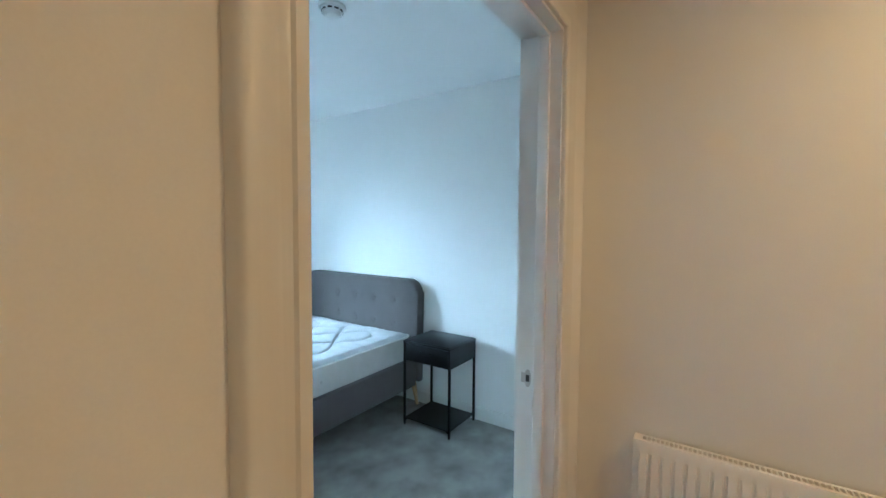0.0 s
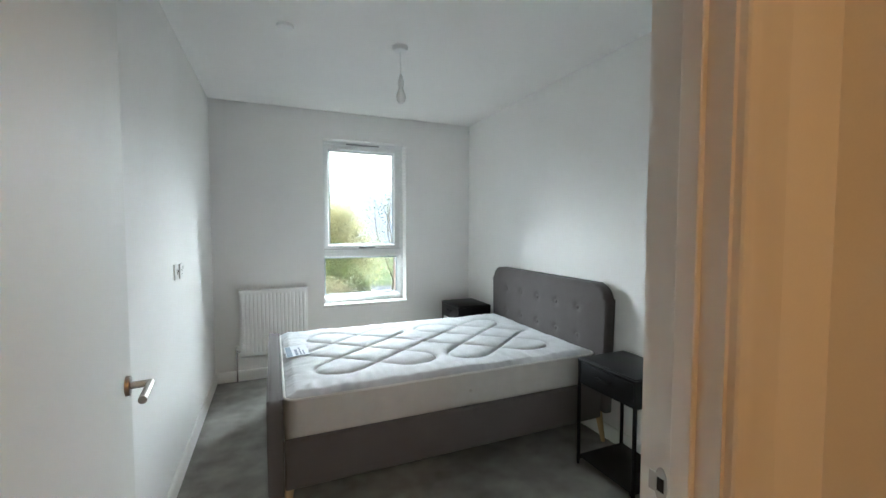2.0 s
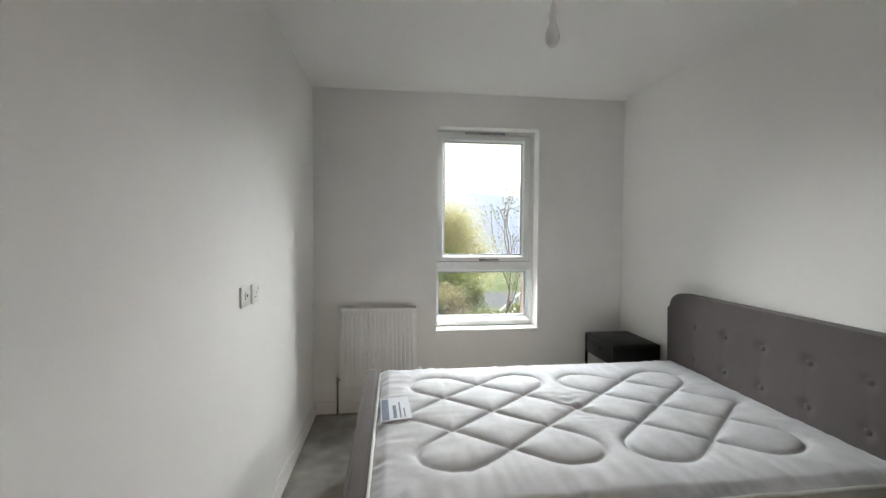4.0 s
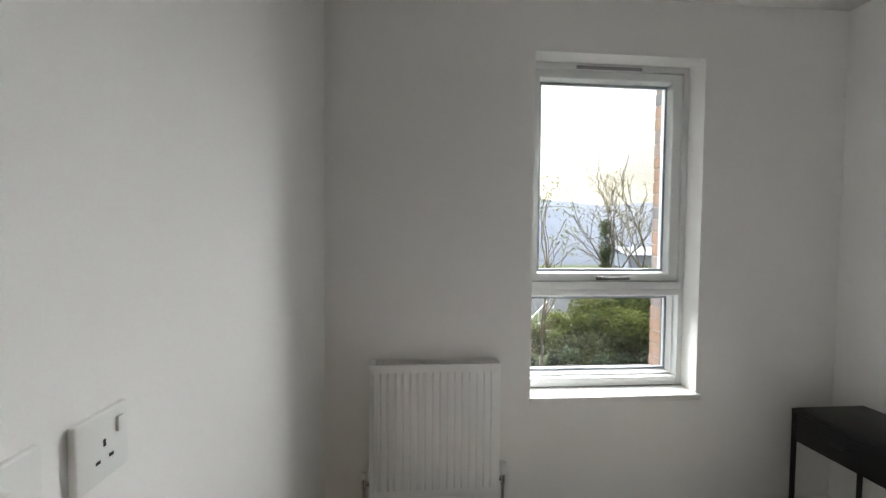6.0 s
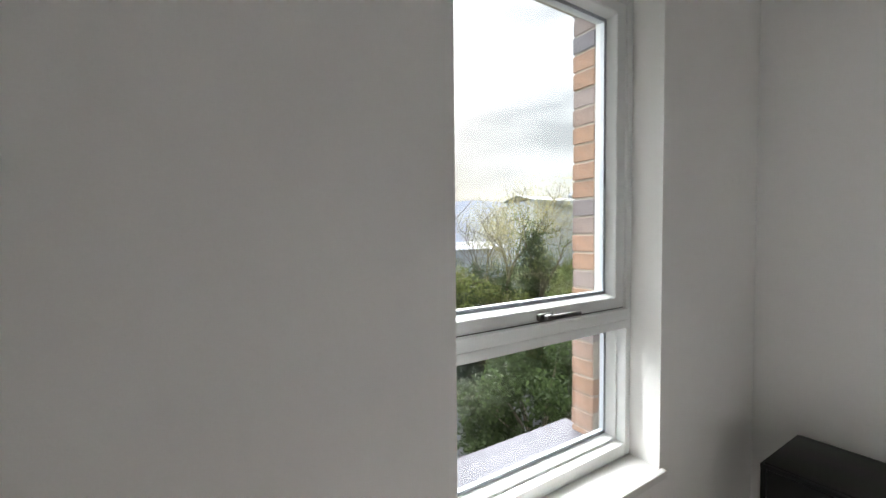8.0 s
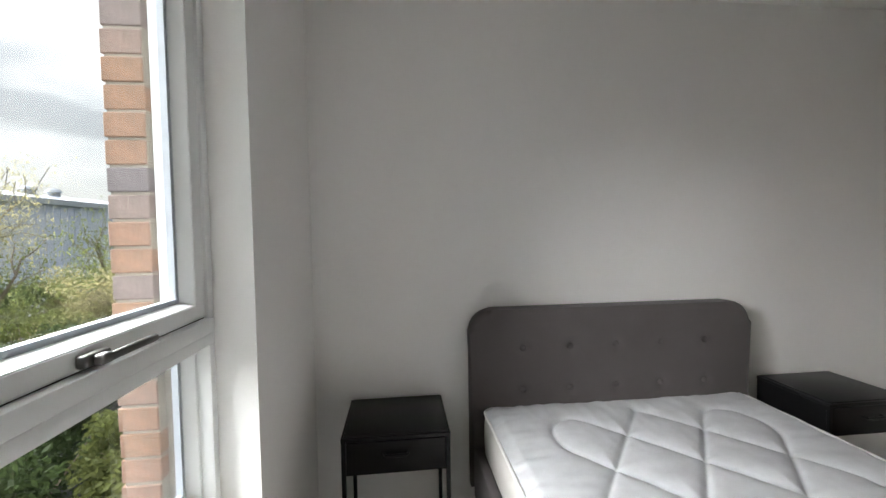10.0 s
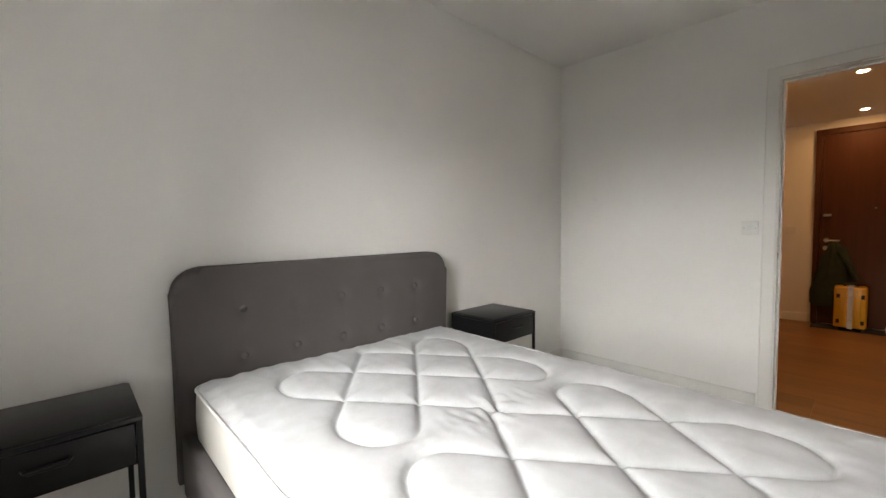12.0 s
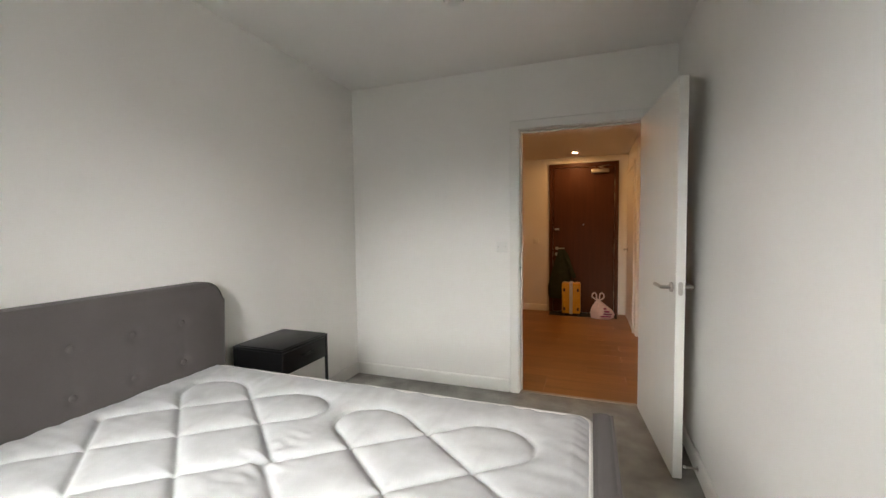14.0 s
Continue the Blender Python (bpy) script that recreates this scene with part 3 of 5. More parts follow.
def radiator(at, turn, wide, label, trv_left=True, d=0.070):
    """A pressed steel panel radiator; its back is the y = 0 plane, it faces -y."""
    ob = thing("radiator", at, label, "radiator", turn=turn)
    h = 0.600
    bm = bmesh.new()
    n = int(round(wide / 0.0335))
    step = (wide - 0.030) / n
    xs, hs = [0.0, 0.012], [0.004, 0.0]
    for k in range(n):
        x = 0.015 + k * step
        xs += [x + step * 0.10, x + step * 0.20, x + step * 0.80, x + step * 0.90]
        hs += [0.0, -0.010, -0.010, 0.0]
    xs += [wide - 0.012, wide]
    hs += [0.0, 0.004]
    zs = [(0.0, 0.6), (0.012, 0.0), (0.035, 0.0), (0.050, 1.0), (h - 0.050, 1.0), (h - 0.035, 0.0), (h - 0.012, 0.0), (h, 0.6)]
    grid = []
    for z, k in zs:
        row = []
        for x, p in zip(xs, hs):
            y = -d + (p * k if p < 0 else p)
            if z in (0.0, h):
                y = -d + 0.005
            row.append(bm.verts.new((x, y, z)))
        grid.append(row)
    for a, b in zip(grid, grid[1:]):
        for i in range(len(xs) - 1):
            bm.faces.new((a[i], a[i + 1], b[i + 1], b[i]))
    part("front_panel", bm, M_RAD, ob)
    bm = bmesh.new()
    box(bm, 0.004, wide - 0.004, -0.034, -0.026, 0.01, h - 0.012)
    part("back_panel", bm, M_RAD, ob, smooth=False)
    for x in (0.0, wide - 0.003):
        bm = bmesh.new()
        box(bm, x, x + 0.003, -d + 0.004, -0.020, 0.004, h - 0.001, 0.001, 1)
        part("side_panel", bm, M_RAD, ob, smooth=False)
    bm = bmesh.new()
    box(bm, 0.0, wide, -d + 0.005, -d + 0.016, h - 0.005, h + 0.001, 0.001, 1)
    box(bm, 0.0, wide, -0.030, -0.020, h - 0.005, h + 0.001, 0.001, 1)
    box(bm, 0.0, 0.024, -d + 0.016, -0.030, h - 0.005, h + 0.001)
    box(bm, wide - 0.024, wide, -d + 0.016, -0.030, h - 0.005, h + 0.001)
    k = int((wide - 0.048) / 0.0125)
    for i in range(1, k):
        x = 0.024 + (wide - 0.048) * i / k
        box(bm, x - 0.0019, x + 0.0019, -d + 0.016, -0.030, h - 0.005, h)
    part("top_grille", bm, M_RAD, ob, "white slotted top grille", smooth=False)
    # shade inside the radiator, made as a near-black box under the grille
    bm = bmesh.new()
    box(bm, 0.004, wide - 0.004, -d + 0.012, -0.034, 0.05, h - 0.022)
    part("convector", bm, M_DARKSLOT, ob, "near-black box standing in for the shade inside the radiator", smooth=False)
    for x in (0.10, wide - 0.10):
        bm = bmesh.new()
        box(bm, x - 0.02, x + 0.02, -0.026, 0.0, 0.05, h - 0.06)
        part("wall_bracket", bm, M_RAD, ob, smooth=False)
    for side, x, trv in ((-1, 0.0, trv_left), (1, wide, not trv_left)):
        bm = bmesh.new()
        vx = x + side * 0.030
        rod(bm, (x, -0.045, 0.035), (vx, -0.045, 0.035), 0.009)
        rod(bm, (vx, -0.045, 0.010), (vx, -0.045, 0.060), 0.011)
        valve = part("valve", bm, M_CHROME, ob, "chromed radiator valve")
        bm = bmesh.new()
        if trv:
            lathe(bm, [(0.012, 0.058), (0.018, 0.064), (0.019, 0.10), (0.016, 0.112), (0.006, 0.115)], (vx, -0.045, 0.0), 20)
        else:
            lathe(bm, [(0.011, 0.058), (0.012, 0.062), (0.011, 0.085), (0.004, 0.088)], (vx, -0.045, 0.0), 20)
        part("valve_cap", bm, M_PLASTIC, valve, "white plastic valve head")
        bm = bmesh.new()
        rod(bm, (vx, -0.045, -at[2] + 0.0), (vx, -0.045, 0.012), 0.0075)
        part("pipe", bm, M_CHROME, ob, "bare pipe into the floor")
    return ob


radiator((0.213, L, 0.248), 0, 0.585, "white ribbed panel radiator under the bedroom window wall", trv_left=False, d=0.108)
radiator((1.33, -0.315, 0.200), -90, 0.85, "white panel radiator on the hall wall")

# ---- the bed ----
BY0, BY1 = 1.500, 2.905               # bed frame across
bed = thing("bed_frame", (1.5, 2.232, 0.0), "grey fabric bed frame with a buttoned headboard and beech legs", "bed")


def slab(bm, x0, x1, y0, y1, z0, z1, corner, edge):
    """An upholstered board standing in the y-z plane, with rounded upper corners and soft edges."""
    pts = []
    for cy, cz, a0 in ((y1 - corner, z1 - corner, 0), (y0 + corner, z1 - corner, 90)):
        for k in range(9):
            a = radians(a0 + k * 90 / 8)
            pts.append((cy + corner * math.cos(a), cz + corner * math.sin(a)))
    pts += [(y0, z0), (y1, z0)]
    front = [bm.verts.new((x0, y, z)) for y, z in pts]
    back = [bm.verts.new((x1, y, z)) for y, z in pts]
    n = len(pts)
    bm.faces.new(front)
    bm.faces.new(list(reversed(back)))
    for k in range(n):
        bm.faces.new((front[k], back[k], back[(k + 1) % n], front[(k + 1) % n]))
    bm.edges.ensure_lookup_table()
    rim = [e for loop in (front, back) for e in bm.edges if e.verts[0] in loop and e.verts[1] in loop]
    bmesh.ops.bevel(bm, geom=list(set(rim)), offset=edge, segments=4, profile=0.5, affect="EDGES", clamp_overlap=True)


HB0, HB1, HBT = 2.462, 2.549, 1.046   # headboard front, back and top
HBY0, HBY1 = 1.487, 2.915             # and its two ends
BUTTONS = [1.740 + 0.231 * k for k in range(5)]
bm = bmesh.new()
slab(bm, HB0 - 1.5, HB1 - 1.5, HBY0 - 2.232, HBY1 - 2.232, 0.20, HBT, 0.105, 0.026)
head = part("headboard", bm, M_FABRIC, bed, "tall grey fabric headboard with rounded corners")


def padding():
    """The padded front of the headboard, drawn in at the buttons."""
    ny, nz = 132, 64
    y0, y1, z0, z1 = HBY0 + 0.027, HBY1 - 0.027, 0.36, HBT - 0.027
    ys, zs = np.linspace(y0, y1, ny), np.linspace(z0, z1, nz)
    gy, gz = np.meshgrid(ys, zs, indexing="ij")
    rc = 0.080
    for cy, sy in ((y0 + rc, -1), (y1 - rc, 1)):
        oy, oz = (gy - cy) * sy, gz - (z1 - rc)
        m = (oy > 0) & (oz > 0)
        k = np.maximum(oy, oz) / np.maximum(np.hypot(oy, oz), 1e-9)
        gy, gz = np.where(m, cy + sy * oy * k, gy), np.where(m, z1 - rc + oz * k, gz)
    ey = np.minimum(np.arange(ny), np.arange(ny)[::-1])[:, None] * (ys[1] - ys[0])
    ez = (np.arange(nz)[::-1])[None, :] * (zs[1] - zs[0])
    edge = np.minimum(ey, ez)
    out = 0.011 * (1 - np.exp(-(edge / 0.10) ** 2)) + 0.0006
    for z in (0.862, 0.664):
        for b in BUTTONS:
            d = np.hypot(gy - b, gz - z)
            out -= 0.0105 * np.exp(-(d / 0.026) ** 2) + 0.004 * np.exp(-d / 0.06)
    for b in BUTTONS:
        d = np.abs(gy - b)
        out -= 0.0010 * np.exp(-(d / 0.010) ** 2) * ((gz < 0.88) & (gz > 0.60))
    x = HB0 - 1.5 - np.maximum(out, 0.0006) * (edge > 0) + 0.0006 * (edge <= 0)
    verts = np.stack([x, gy - 2.232, gz], -1).reshape(-1, 3)
    faces = [(i * nz + j, i * nz + j + 1, (i + 1) * nz + j + 1, (i + 1) * nz + j) for i in range(ny - 1) for j in range(nz - 1)]
    me = bpy.data.meshes.new("padding")
    me.from_pydata(verts.tolist(), [], faces)
    me.materials.append(M_FABRIC)
    for p in me.polygons:
        p.use_smooth = True
    ob = new("padding", me)
    ob.parent = head
    return ob


padding()
for z in (0.862, 0.664):
    for b in BUTTONS:
        y = b - 2.232
        bm = bmesh.new()
        lathe(bm, [(0.0155, 0.0), (0.0145, 0.004), (0.010, 0.007), (0.004, 0.008)], sides=18)
        for v in bm.verts:
            v.co = Vector((HB0 - 1.5 + 0.001 - v.co.z, y + v.co.x, z + v.co.y))
        part("button", bm, M_FABRIC, head, "covered upholstery button")
bm = bmesh.new()
slab(bm, 0.462 - 1.5, 0.535 - 1.5, BY0 - 0.012 - 2.232, BY1 + 0.012 - 2.232, 0.150, 0.600, 0.05, 0.026)
part("footboard", bm, M_FABRIC, bed, "low padded fabric footboard")
for y0 in (BY0, BY1 - 0.045):
    bm = bmesh.new()
    box(bm, 0.536 - 1.5, HB0 - 0.002 - 1.5, y0 - 2.232, y0 + 0.045 - 2.232, 0.172, 0.405, 0.010, 3)
    part("side_rail", bm, M_FABRIC, bed, "fabric covered side rail")
bm = bmesh.new()
box(bm, 0.54 - 1.5, 2.46 - 1.5, BY0 + 0.045 - 2.232, BY1 - 0.045 - 2.232, 0.330, 0.352)
part("slatted_base", bm, M_OAKLEG, bed, "plywood slat base", smooth=False)
for x, dx in ((0.56, -0.020), (2.475, 0.020)):
    for y, dy in ((BY0 + 0.045, -0.03), (BY1 - 0.045, 0.03)):
        bm = bmesh.new()
        rod(bm, (x + dx - 1.5, y + dy - 2.232, 0.0), (x - 1.5, y - 2.232, 0.21), 0.013, 0.024, 18)
        part("leg", bm, M_OAKLEG, bed, "tapered pale beech leg")

# ---- the mattress ----
MX0, MX1, MY0, MY1 = 0.543, 2.455, 1.552, 2.858
MZ = 0.582
mattress = thing("mattress", (0.0, 0.0, 0.353), "bare white quilted mattress lying on the bed frame", "mattress")


def quilt_lines():
    """The stitched pattern: two crossed-diamond motifs whose lines run out into round lobes; rows of points."""
    lines = []
    a, b = 0.209, 0.164
    for cx, cy in ((1.902, 2.190), (1.078, 2.218)):
        def at(u, v):
            return (cx + u * a, cy + v * b)
        for sx in (1, -1):
            for sy in (1, -1):
                lines.append([at(0, 0), at(1.55 * sx, 1.55 * sy)])
                lines.append([at(-1.93 * sx, 0.07 * sy), at(0.55 * sx, 2.55 * sy)])
                p, q = Vector(at(1.55 * sx, 1.55 * sy)), Vector(at(0.55 * sx, 2.55 * sy))
                m = (p + q) / 2
                half = (p - q) / 2
                way = Vector((sx * a, sy * b)).normalized() * half.length
                arc = [m + half * math.cos(radians(t)) + way * math.sin(radians(t)) for t in range(0, 181, 15)]
                lines.append([(v.x, v.y) for v in arc])
            end = [at(-1.93 * sx, 0.07), at(-2.02 * sx, 0.03), at(-2.02 * sx, -0.03), at(-1.93 * sx, -0.07)]
            lines.append(end)
    return lines


def mattress_top():
    nx, ny = 250, 176
    xs, ys = np.linspace(MX0, MX1, nx), np.linspace(MY0, MY1, ny)
    gx, gy = np.meshgrid(xs, ys, indexing="ij")
    d = np.full(gx.shape, 9.0)
    for line in quilt_lines():
        for (ax, ay), (bx, by) in zip(line, line[1:]):
            ex, ey = bx - ax, by - ay
            t = np.clip(((gx - ax) * ex + (gy - ay) * ey) / (ex * ex + ey * ey + 1e-12), 0, 1)
            d = np.minimum(d, np.hypot(gx - ax - t * ex, gy - ay - t * ey))
    edge = np.minimum(np.minimum(gx - MX0, MX1 - gx), np.minimum(gy - MY0, MY1 - gy))
    puff = 0.021 * (1 - np.exp(-d / 0.026)) - 0.006 * np.exp(-(d / 0.007) ** 2)
    crown = 0.016 * (1 - np.exp(-edge / 0.10))
    wave = np.zeros(gx.shape)
    for i in range(nx):
        for j in range(ny):
            x, y = gx[i, j], gy[i, j]
            w = noise.noise(Vector((x * 3.1, y * 3.1, 0.3))) * 0.005
            pull = math.exp(-edge[i, j] / 0.10)
            along = x if min(y - MY0, MY1 - y) < min(x - MX0, MX1 - x) else y
            w += noise.noise(Vector((along * 24.0, 0.7, edge[i, j] * 5))) * 0.0125 * (0.12 + pull)
            pinch = math.exp(-(((x - 1.488) / 0.09) ** 2 + ((y - 2.212) / 0.16) ** 2))
            w += pinch * (noise.noise(Vector((x * 16.0 + y * 8, y * 34.0, 2.1))) * 0.012 - 0.006)
            wave[i, j] = w * min(1.0, edge[i, j] / 0.012)
    z = MZ + (puff + crown) * np.clip(edge / 0.05, 0, 1) ** 0.7 + wave
    # round the plan corners
    rc = 0.055
    px, py = gx.copy(), gy.copy()
    for cx, sx in ((MX0 + rc, -1), (MX1 - rc, 1)):
        for cy, sy in ((MY0 + rc, -1), (MY1 - rc, 1)):
            ox, oy = (gx - cx) * sx, (gy - cy) * sy
            m = (ox > 0) & (oy > 0)
            s = np.maximum(ox, oy) / np.maximum(np.hypot(ox, oy), 1e-9)
            px[m], py[m] = (cx + sx * ox * s)[m], (cy + sy * oy * s)[m]
    verts = np.stack([px, py, z - 0.353], -1).reshape(-1, 3)
    faces = [(i * ny + j, (i + 1) * ny + j, (i + 1) * ny + j + 1, i * ny + j + 1) for i in range(nx - 1) for j in range(ny - 1)]
    me = bpy.data.meshes.new("quilted_top")
    me.from_pydata(verts.tolist(), [], faces)
    me.materials.append(M_TICK)
    for p in me.polygons:
        p.use_smooth = True
    ob = new("quilted_top", me)
    ob.parent = mattress
    return tagged(ob, "white damask top stitched in rounded diamonds")


mattress_top()


def rounded_ring(x0, x1, y0, y1, r, step=0.02):
    """Points round a rectangle with rounded corners."""
    pts = []
    for cx, cy, a0 in ((x1 - r, y1 - r, 0), (x0 + r, y1 - r, 90), (x0 + r, y0 + r, 180), (x1 - r, y0 + r, 270)):
        for k in range(9):
            a = radians(a0 + k * 90 / 8)
            pts.append(Vector((cx + r * math.cos(a), cy + r * math.sin(a), 0)))
    out = []
    for a, b in zip(pts, pts[1:] + pts[:1]):
        n = max(1, int((b - a).length / step))
        out += [a.lerp(b, k / n) for k in range(n)]
    return out


def mattress_border():
    bm = bmesh.new()
    ring = rounded_ring(MX0, MX1, MY0, MY1, 0.055, 0.04)
    cx, cy = (MX0 + MX1) / 2, (MY0 + MY1) / 2
    rows = []
    for z, out in ((0.0, -0.006), (0.01, 0.0), (0.05, 0.004), (0.12, 0.007), (0.18, 0.005), (0.222, 0.001), (0.231, -0.001)):
        row = []
        for p in ring:
            n = Vector((p.x - cx, 0, 0)) if abs(p.x - cx) / (MX1 - MX0) > abs(p.y - cy) / (MY1 - MY0) else Vector((0, p.y - cy, 0))
            n.normalize()
            w = noise.noise(Vector((p.x * 7, p.y * 7, z * 12))) * 0.003
            row.append(bm.verts.new(p + n * (out + w) + Vector((0, 0, z))))
        rows.append(row)
    k = len(ring)
    for a, b in zip(rows, rows[1:]):
        for i in range(k):
            bm.faces.new((a[i], a[(i + 1) % k], b[(i + 1) % k], b[i]))
    bm.faces.new(list(reversed(rows[0])))
    border = part("border", bm, M_BORDER, mattress, "cream fabric mattress border")
    for z in (0.008, 0.2305):
        bm = bmesh.new()
        pts = [p + Vector((0, 0, z + 0.0025 * noise.noise(Vector((p.x * 9, p.y * 9, z))))) for p in rounded_ring(MX0 - 0.002, MX1 + 0.002, MY0 - 0.002, MY1 + 0.002, 0.057, 0.03)]
        loops = []
        for i, p in enumerate(pts):
            t = (pts[(i + 1) % len(pts)] - pts[i - 1]).normalized()
            s = t.cross(Vector((0, 0, 1)))
            loops.append([bm.verts.new(p + s * 0.0065 * math.cos(radians(45 * q)) + Vector((0, 0, 0.0065 * math.sin(radians(45 * q))))) for q in range(8)])
        for a, b in zip(loops, loops[1:] + loops[:1]):
            for q in range(8):
                bm.faces.new((a[q], a[(q + 1) % 8], b[(q + 1) % 8], b[q]))
        part("piping", bm, M_PIPING, mattress, "white tape edge piping")
    for x, y, sy in ((1.53, MY0, -1), (1.53, MY1, 1)):
        bm = bmesh.new()
        lathe(bm, [(0.010, 0.0), (0.009, 0.003), (0.005, 0.004)], sides=16)
        for v in bm.verts:
            v.co = Vector((x + v.co.x, y + sy * (0.006 + v.co.z), 0.130 + v.co.y))
        part("air_vent", bm, M_STEEL, mattress, "small metal air vent")


mattress_border()
lab = Matrix.Translation((0.630, 2.262, 0.2640)) @ Euler((0, radians(-4), radians(3))).to_matrix().to_4x4()
bm = bmesh.new()
box(bm, -0.068, 0.068, -0.120, 0.120, -0.001, 0.0015)
bm.transform(lab)
tag_ob = part("label", bm, M_LABEL, mattress, "white fabric label with slate lettering bars", smooth=False)
for x0, x1, y0, y1 in ((-0.062, -0.030, -0.110, 0.110), (-0.012, 0.004, -0.10, 0.03), (0.016, 0.024, -0.10, 0.06), (0.036, 0.042, -0.10, -0.01)):
    bm = bmesh.new()
    box(bm, x0, x1, y0, y1, 0.0015, 0.0025)
    bm.transform(lab)
    part("print_bar", bm, M_LABELINK, tag_ob, smooth=False)

# ---- bedside tables ----


def bedside_table(at):
    """Black metal table; the drawer faces -x, x runs back to the wall, y along it."""
    ob = thing("bedside_table", at, "black metal bedside table with one drawer and a low shelf", "bedside table", "pair of bedside tables")
    w, d, h, s = 0.415, 0.360, 0.645, 0.016
    for x in (0.0, d - s):
        for y in (0.0, w - s):
            bm = bmesh.new()
            box(bm, x, x + s, y, y + s, 0.014, h - 0.006, 0.0015, 1)
            leg = part("leg", bm, M_BLACK, ob)
            bm = bmesh.new()
            rod(bm, (x + s / 2, y + s / 2, 0.0), (x + s / 2, y + s / 2, 0.015), 0.0085, sides=12)
            part("foot", bm, M_BLACK, leg, "black plastic screw foot")
    bm = bmesh.new()
    box(bm, -0.001, d + 0.001, -0.001, w + 0.001, h - 0.020, h - 0.006, 0.002, 2)
    part("top_frame", bm, M_BLACK, ob)
    bm = bmesh.new()
    box(bm, 0.009, d - 0.009, 0.009, w - 0.009, h - 0.0195, h, 0.002, 2)
    part("tabletop", bm, M_BLACK, ob, "black sheet steel top")
    bm = bmesh.new()
    box(bm, 0.012, d - 0.002, 0.002, 0.006, 0.492, h - 0.021)
    box(bm, 0.012, d - 0.002, w - 0.006, w - 0.002, 0.492, h - 0.021)
    box(bm, d - 0.006, d - 0.002, 0.006, w - 0.006, 0.492, h - 0.021)
    box(bm, 0.012, d - 0.006, 0.006, w - 0.006, 0.490, 0.495)
    part("drawer_case", bm, M_BLACK, ob, smooth=False)
    bm = bmesh.new()
    box(bm, 0.003, 0.020, 0.019, w - 0.019, 0.499, h - 0.026, 0.002, 2)
    drawer = part("drawer_front", bm, M_BLACK, ob, "flat black drawer front")
    bm = bmesh.new()
    ym, z = w / 2, 0.575
    tube(bm, [(0.003, ym - 0.048, z), (-0.018, ym - 0.042, z), (-0.018, ym + 0.042, z), (0.003, ym + 0.048, z)], 0.0048, 10)
    box(bm, -0.021, -0.013, ym - 0.040, ym + 0.040, z - 0.010, z + 0.003, 0.002, 1)
    part("drawer_handle", bm, M_BLACK, drawer, "black bow handle")
    bm = bmesh.new()
    box(bm, s * 0.5, d - s * 0.5, s * 0.5, w - s * 0.5, 0.046, 0.052)
    box(bm, 0.001, d - 0.001, s, s + 0.012, 0.036, 0.053, 0.001, 1)
    box(bm, 0.001, d - 0.001, w - s - 0.012, w - s, 0.036, 0.053, 0.001, 1)
    part("lower_shelf", bm, M_BLACK, ob, "black sheet steel shelf")
    return ob


table = bedside_table((2.163, 0.976, 0.0))
copy_thing(table, pose(2.155, 3.051, 0.0))

# ---- ceiling fittings ----
pend = thing("pendant_light", (1.268, 2.028, H), "bare bulb on a white flex hanging from a ceiling rose, unlit", "pendant lamp")
bm = bmesh.new()
lathe(bm, [(0.020, -0.030), (0.042, -0.026), (0.050, -0.010), (0.051, 0.0)], sides=32)
part("ceiling_rose", bm, M_PLASTIC, pend, "round white plastic rose")
bm = bmesh.new()
rod(bm, (0, 0, -0.030), (0.003, 0, -0.190), 0.0032, sides=10)
part("flex", bm, M_PLASTIC, pend, "white flex")
bm = bmesh.new()
lathe(bm, [(0.004, -0.172), (0.011, -0.180), (0.013, -0.205), (0.018, -0.208), (0.019, -0.240), (0.016, -0.248)][::-1], (0.003, 0, 0), 24)
part("lampholder", bm, M_PLASTIC, pend, "white plastic lampholder")
bm = bmesh.new()
lathe(bm, [(0.003, -0.352), (0.016, -0.347), (0.026, -0.330), (0.029, -0.312), (0.026, -0.293), (0.018, -0.272), (0.0135, -0.255), (0.0130, -0.240)], (0.003, 0, 0), 28)
part("bulb", bm, M_BULB, pend, "pearl glass bulb, off")

det = thing("ceiling_detector", (0.592, 2.020, H), "flat round white ceiling valve above the bed foot", "detector")
bm = bmesh.new()
lathe(bm, [(0.030, -0.018), (0.043, -0.015), (0.047, -0.006), (0.047, 0.0)], sides=32)
part("housing", bm, M_PLASTIC, det)
bm = bmesh.new()
lathe(bm, [(0.016, -0.0225), (0.026, -0.0175)], sides=24)
part("cover", bm, M_PLASTIC, det)

smoke = thing("smoke_alarm", (1.235, 1.075, H), "white domed smoke alarm on the bedroom ceiling", "smoke alarm")
bm = bmesh.new()
lathe(bm, [(0.062, -0.014), (0.066, -0.010), (0.066, 0.0)], sides=36)
part("base", bm, M_PLASTIC, smoke)
bm = bmesh.new()
lathe(bm, [(0.020, -0.050), (0.034, -0.047), (0.040, -0.040), (0.042, -0.030)], sides=32)
part("dome", bm, M_PLASTIC, smoke)
bm = bmesh.new()
lathe(bm, [(0.050, -0.030), (0.054, -0.0145)], sides=32)
part("body", bm, M_PLASTIC, smoke)
for k in range(10):
    a = 2 * math.pi * k / 10
    bm = bmesh.new()
    box(bm, 0.046, 0.052, -0.010, 0.010, -0.029, -0.021)
    bm.transform(Matrix.Rotation(a, 4, "Z"))
    part("vent_slot", bm, M_DARKSLOT, smoke, smooth=False)

# ---- wall plates ----


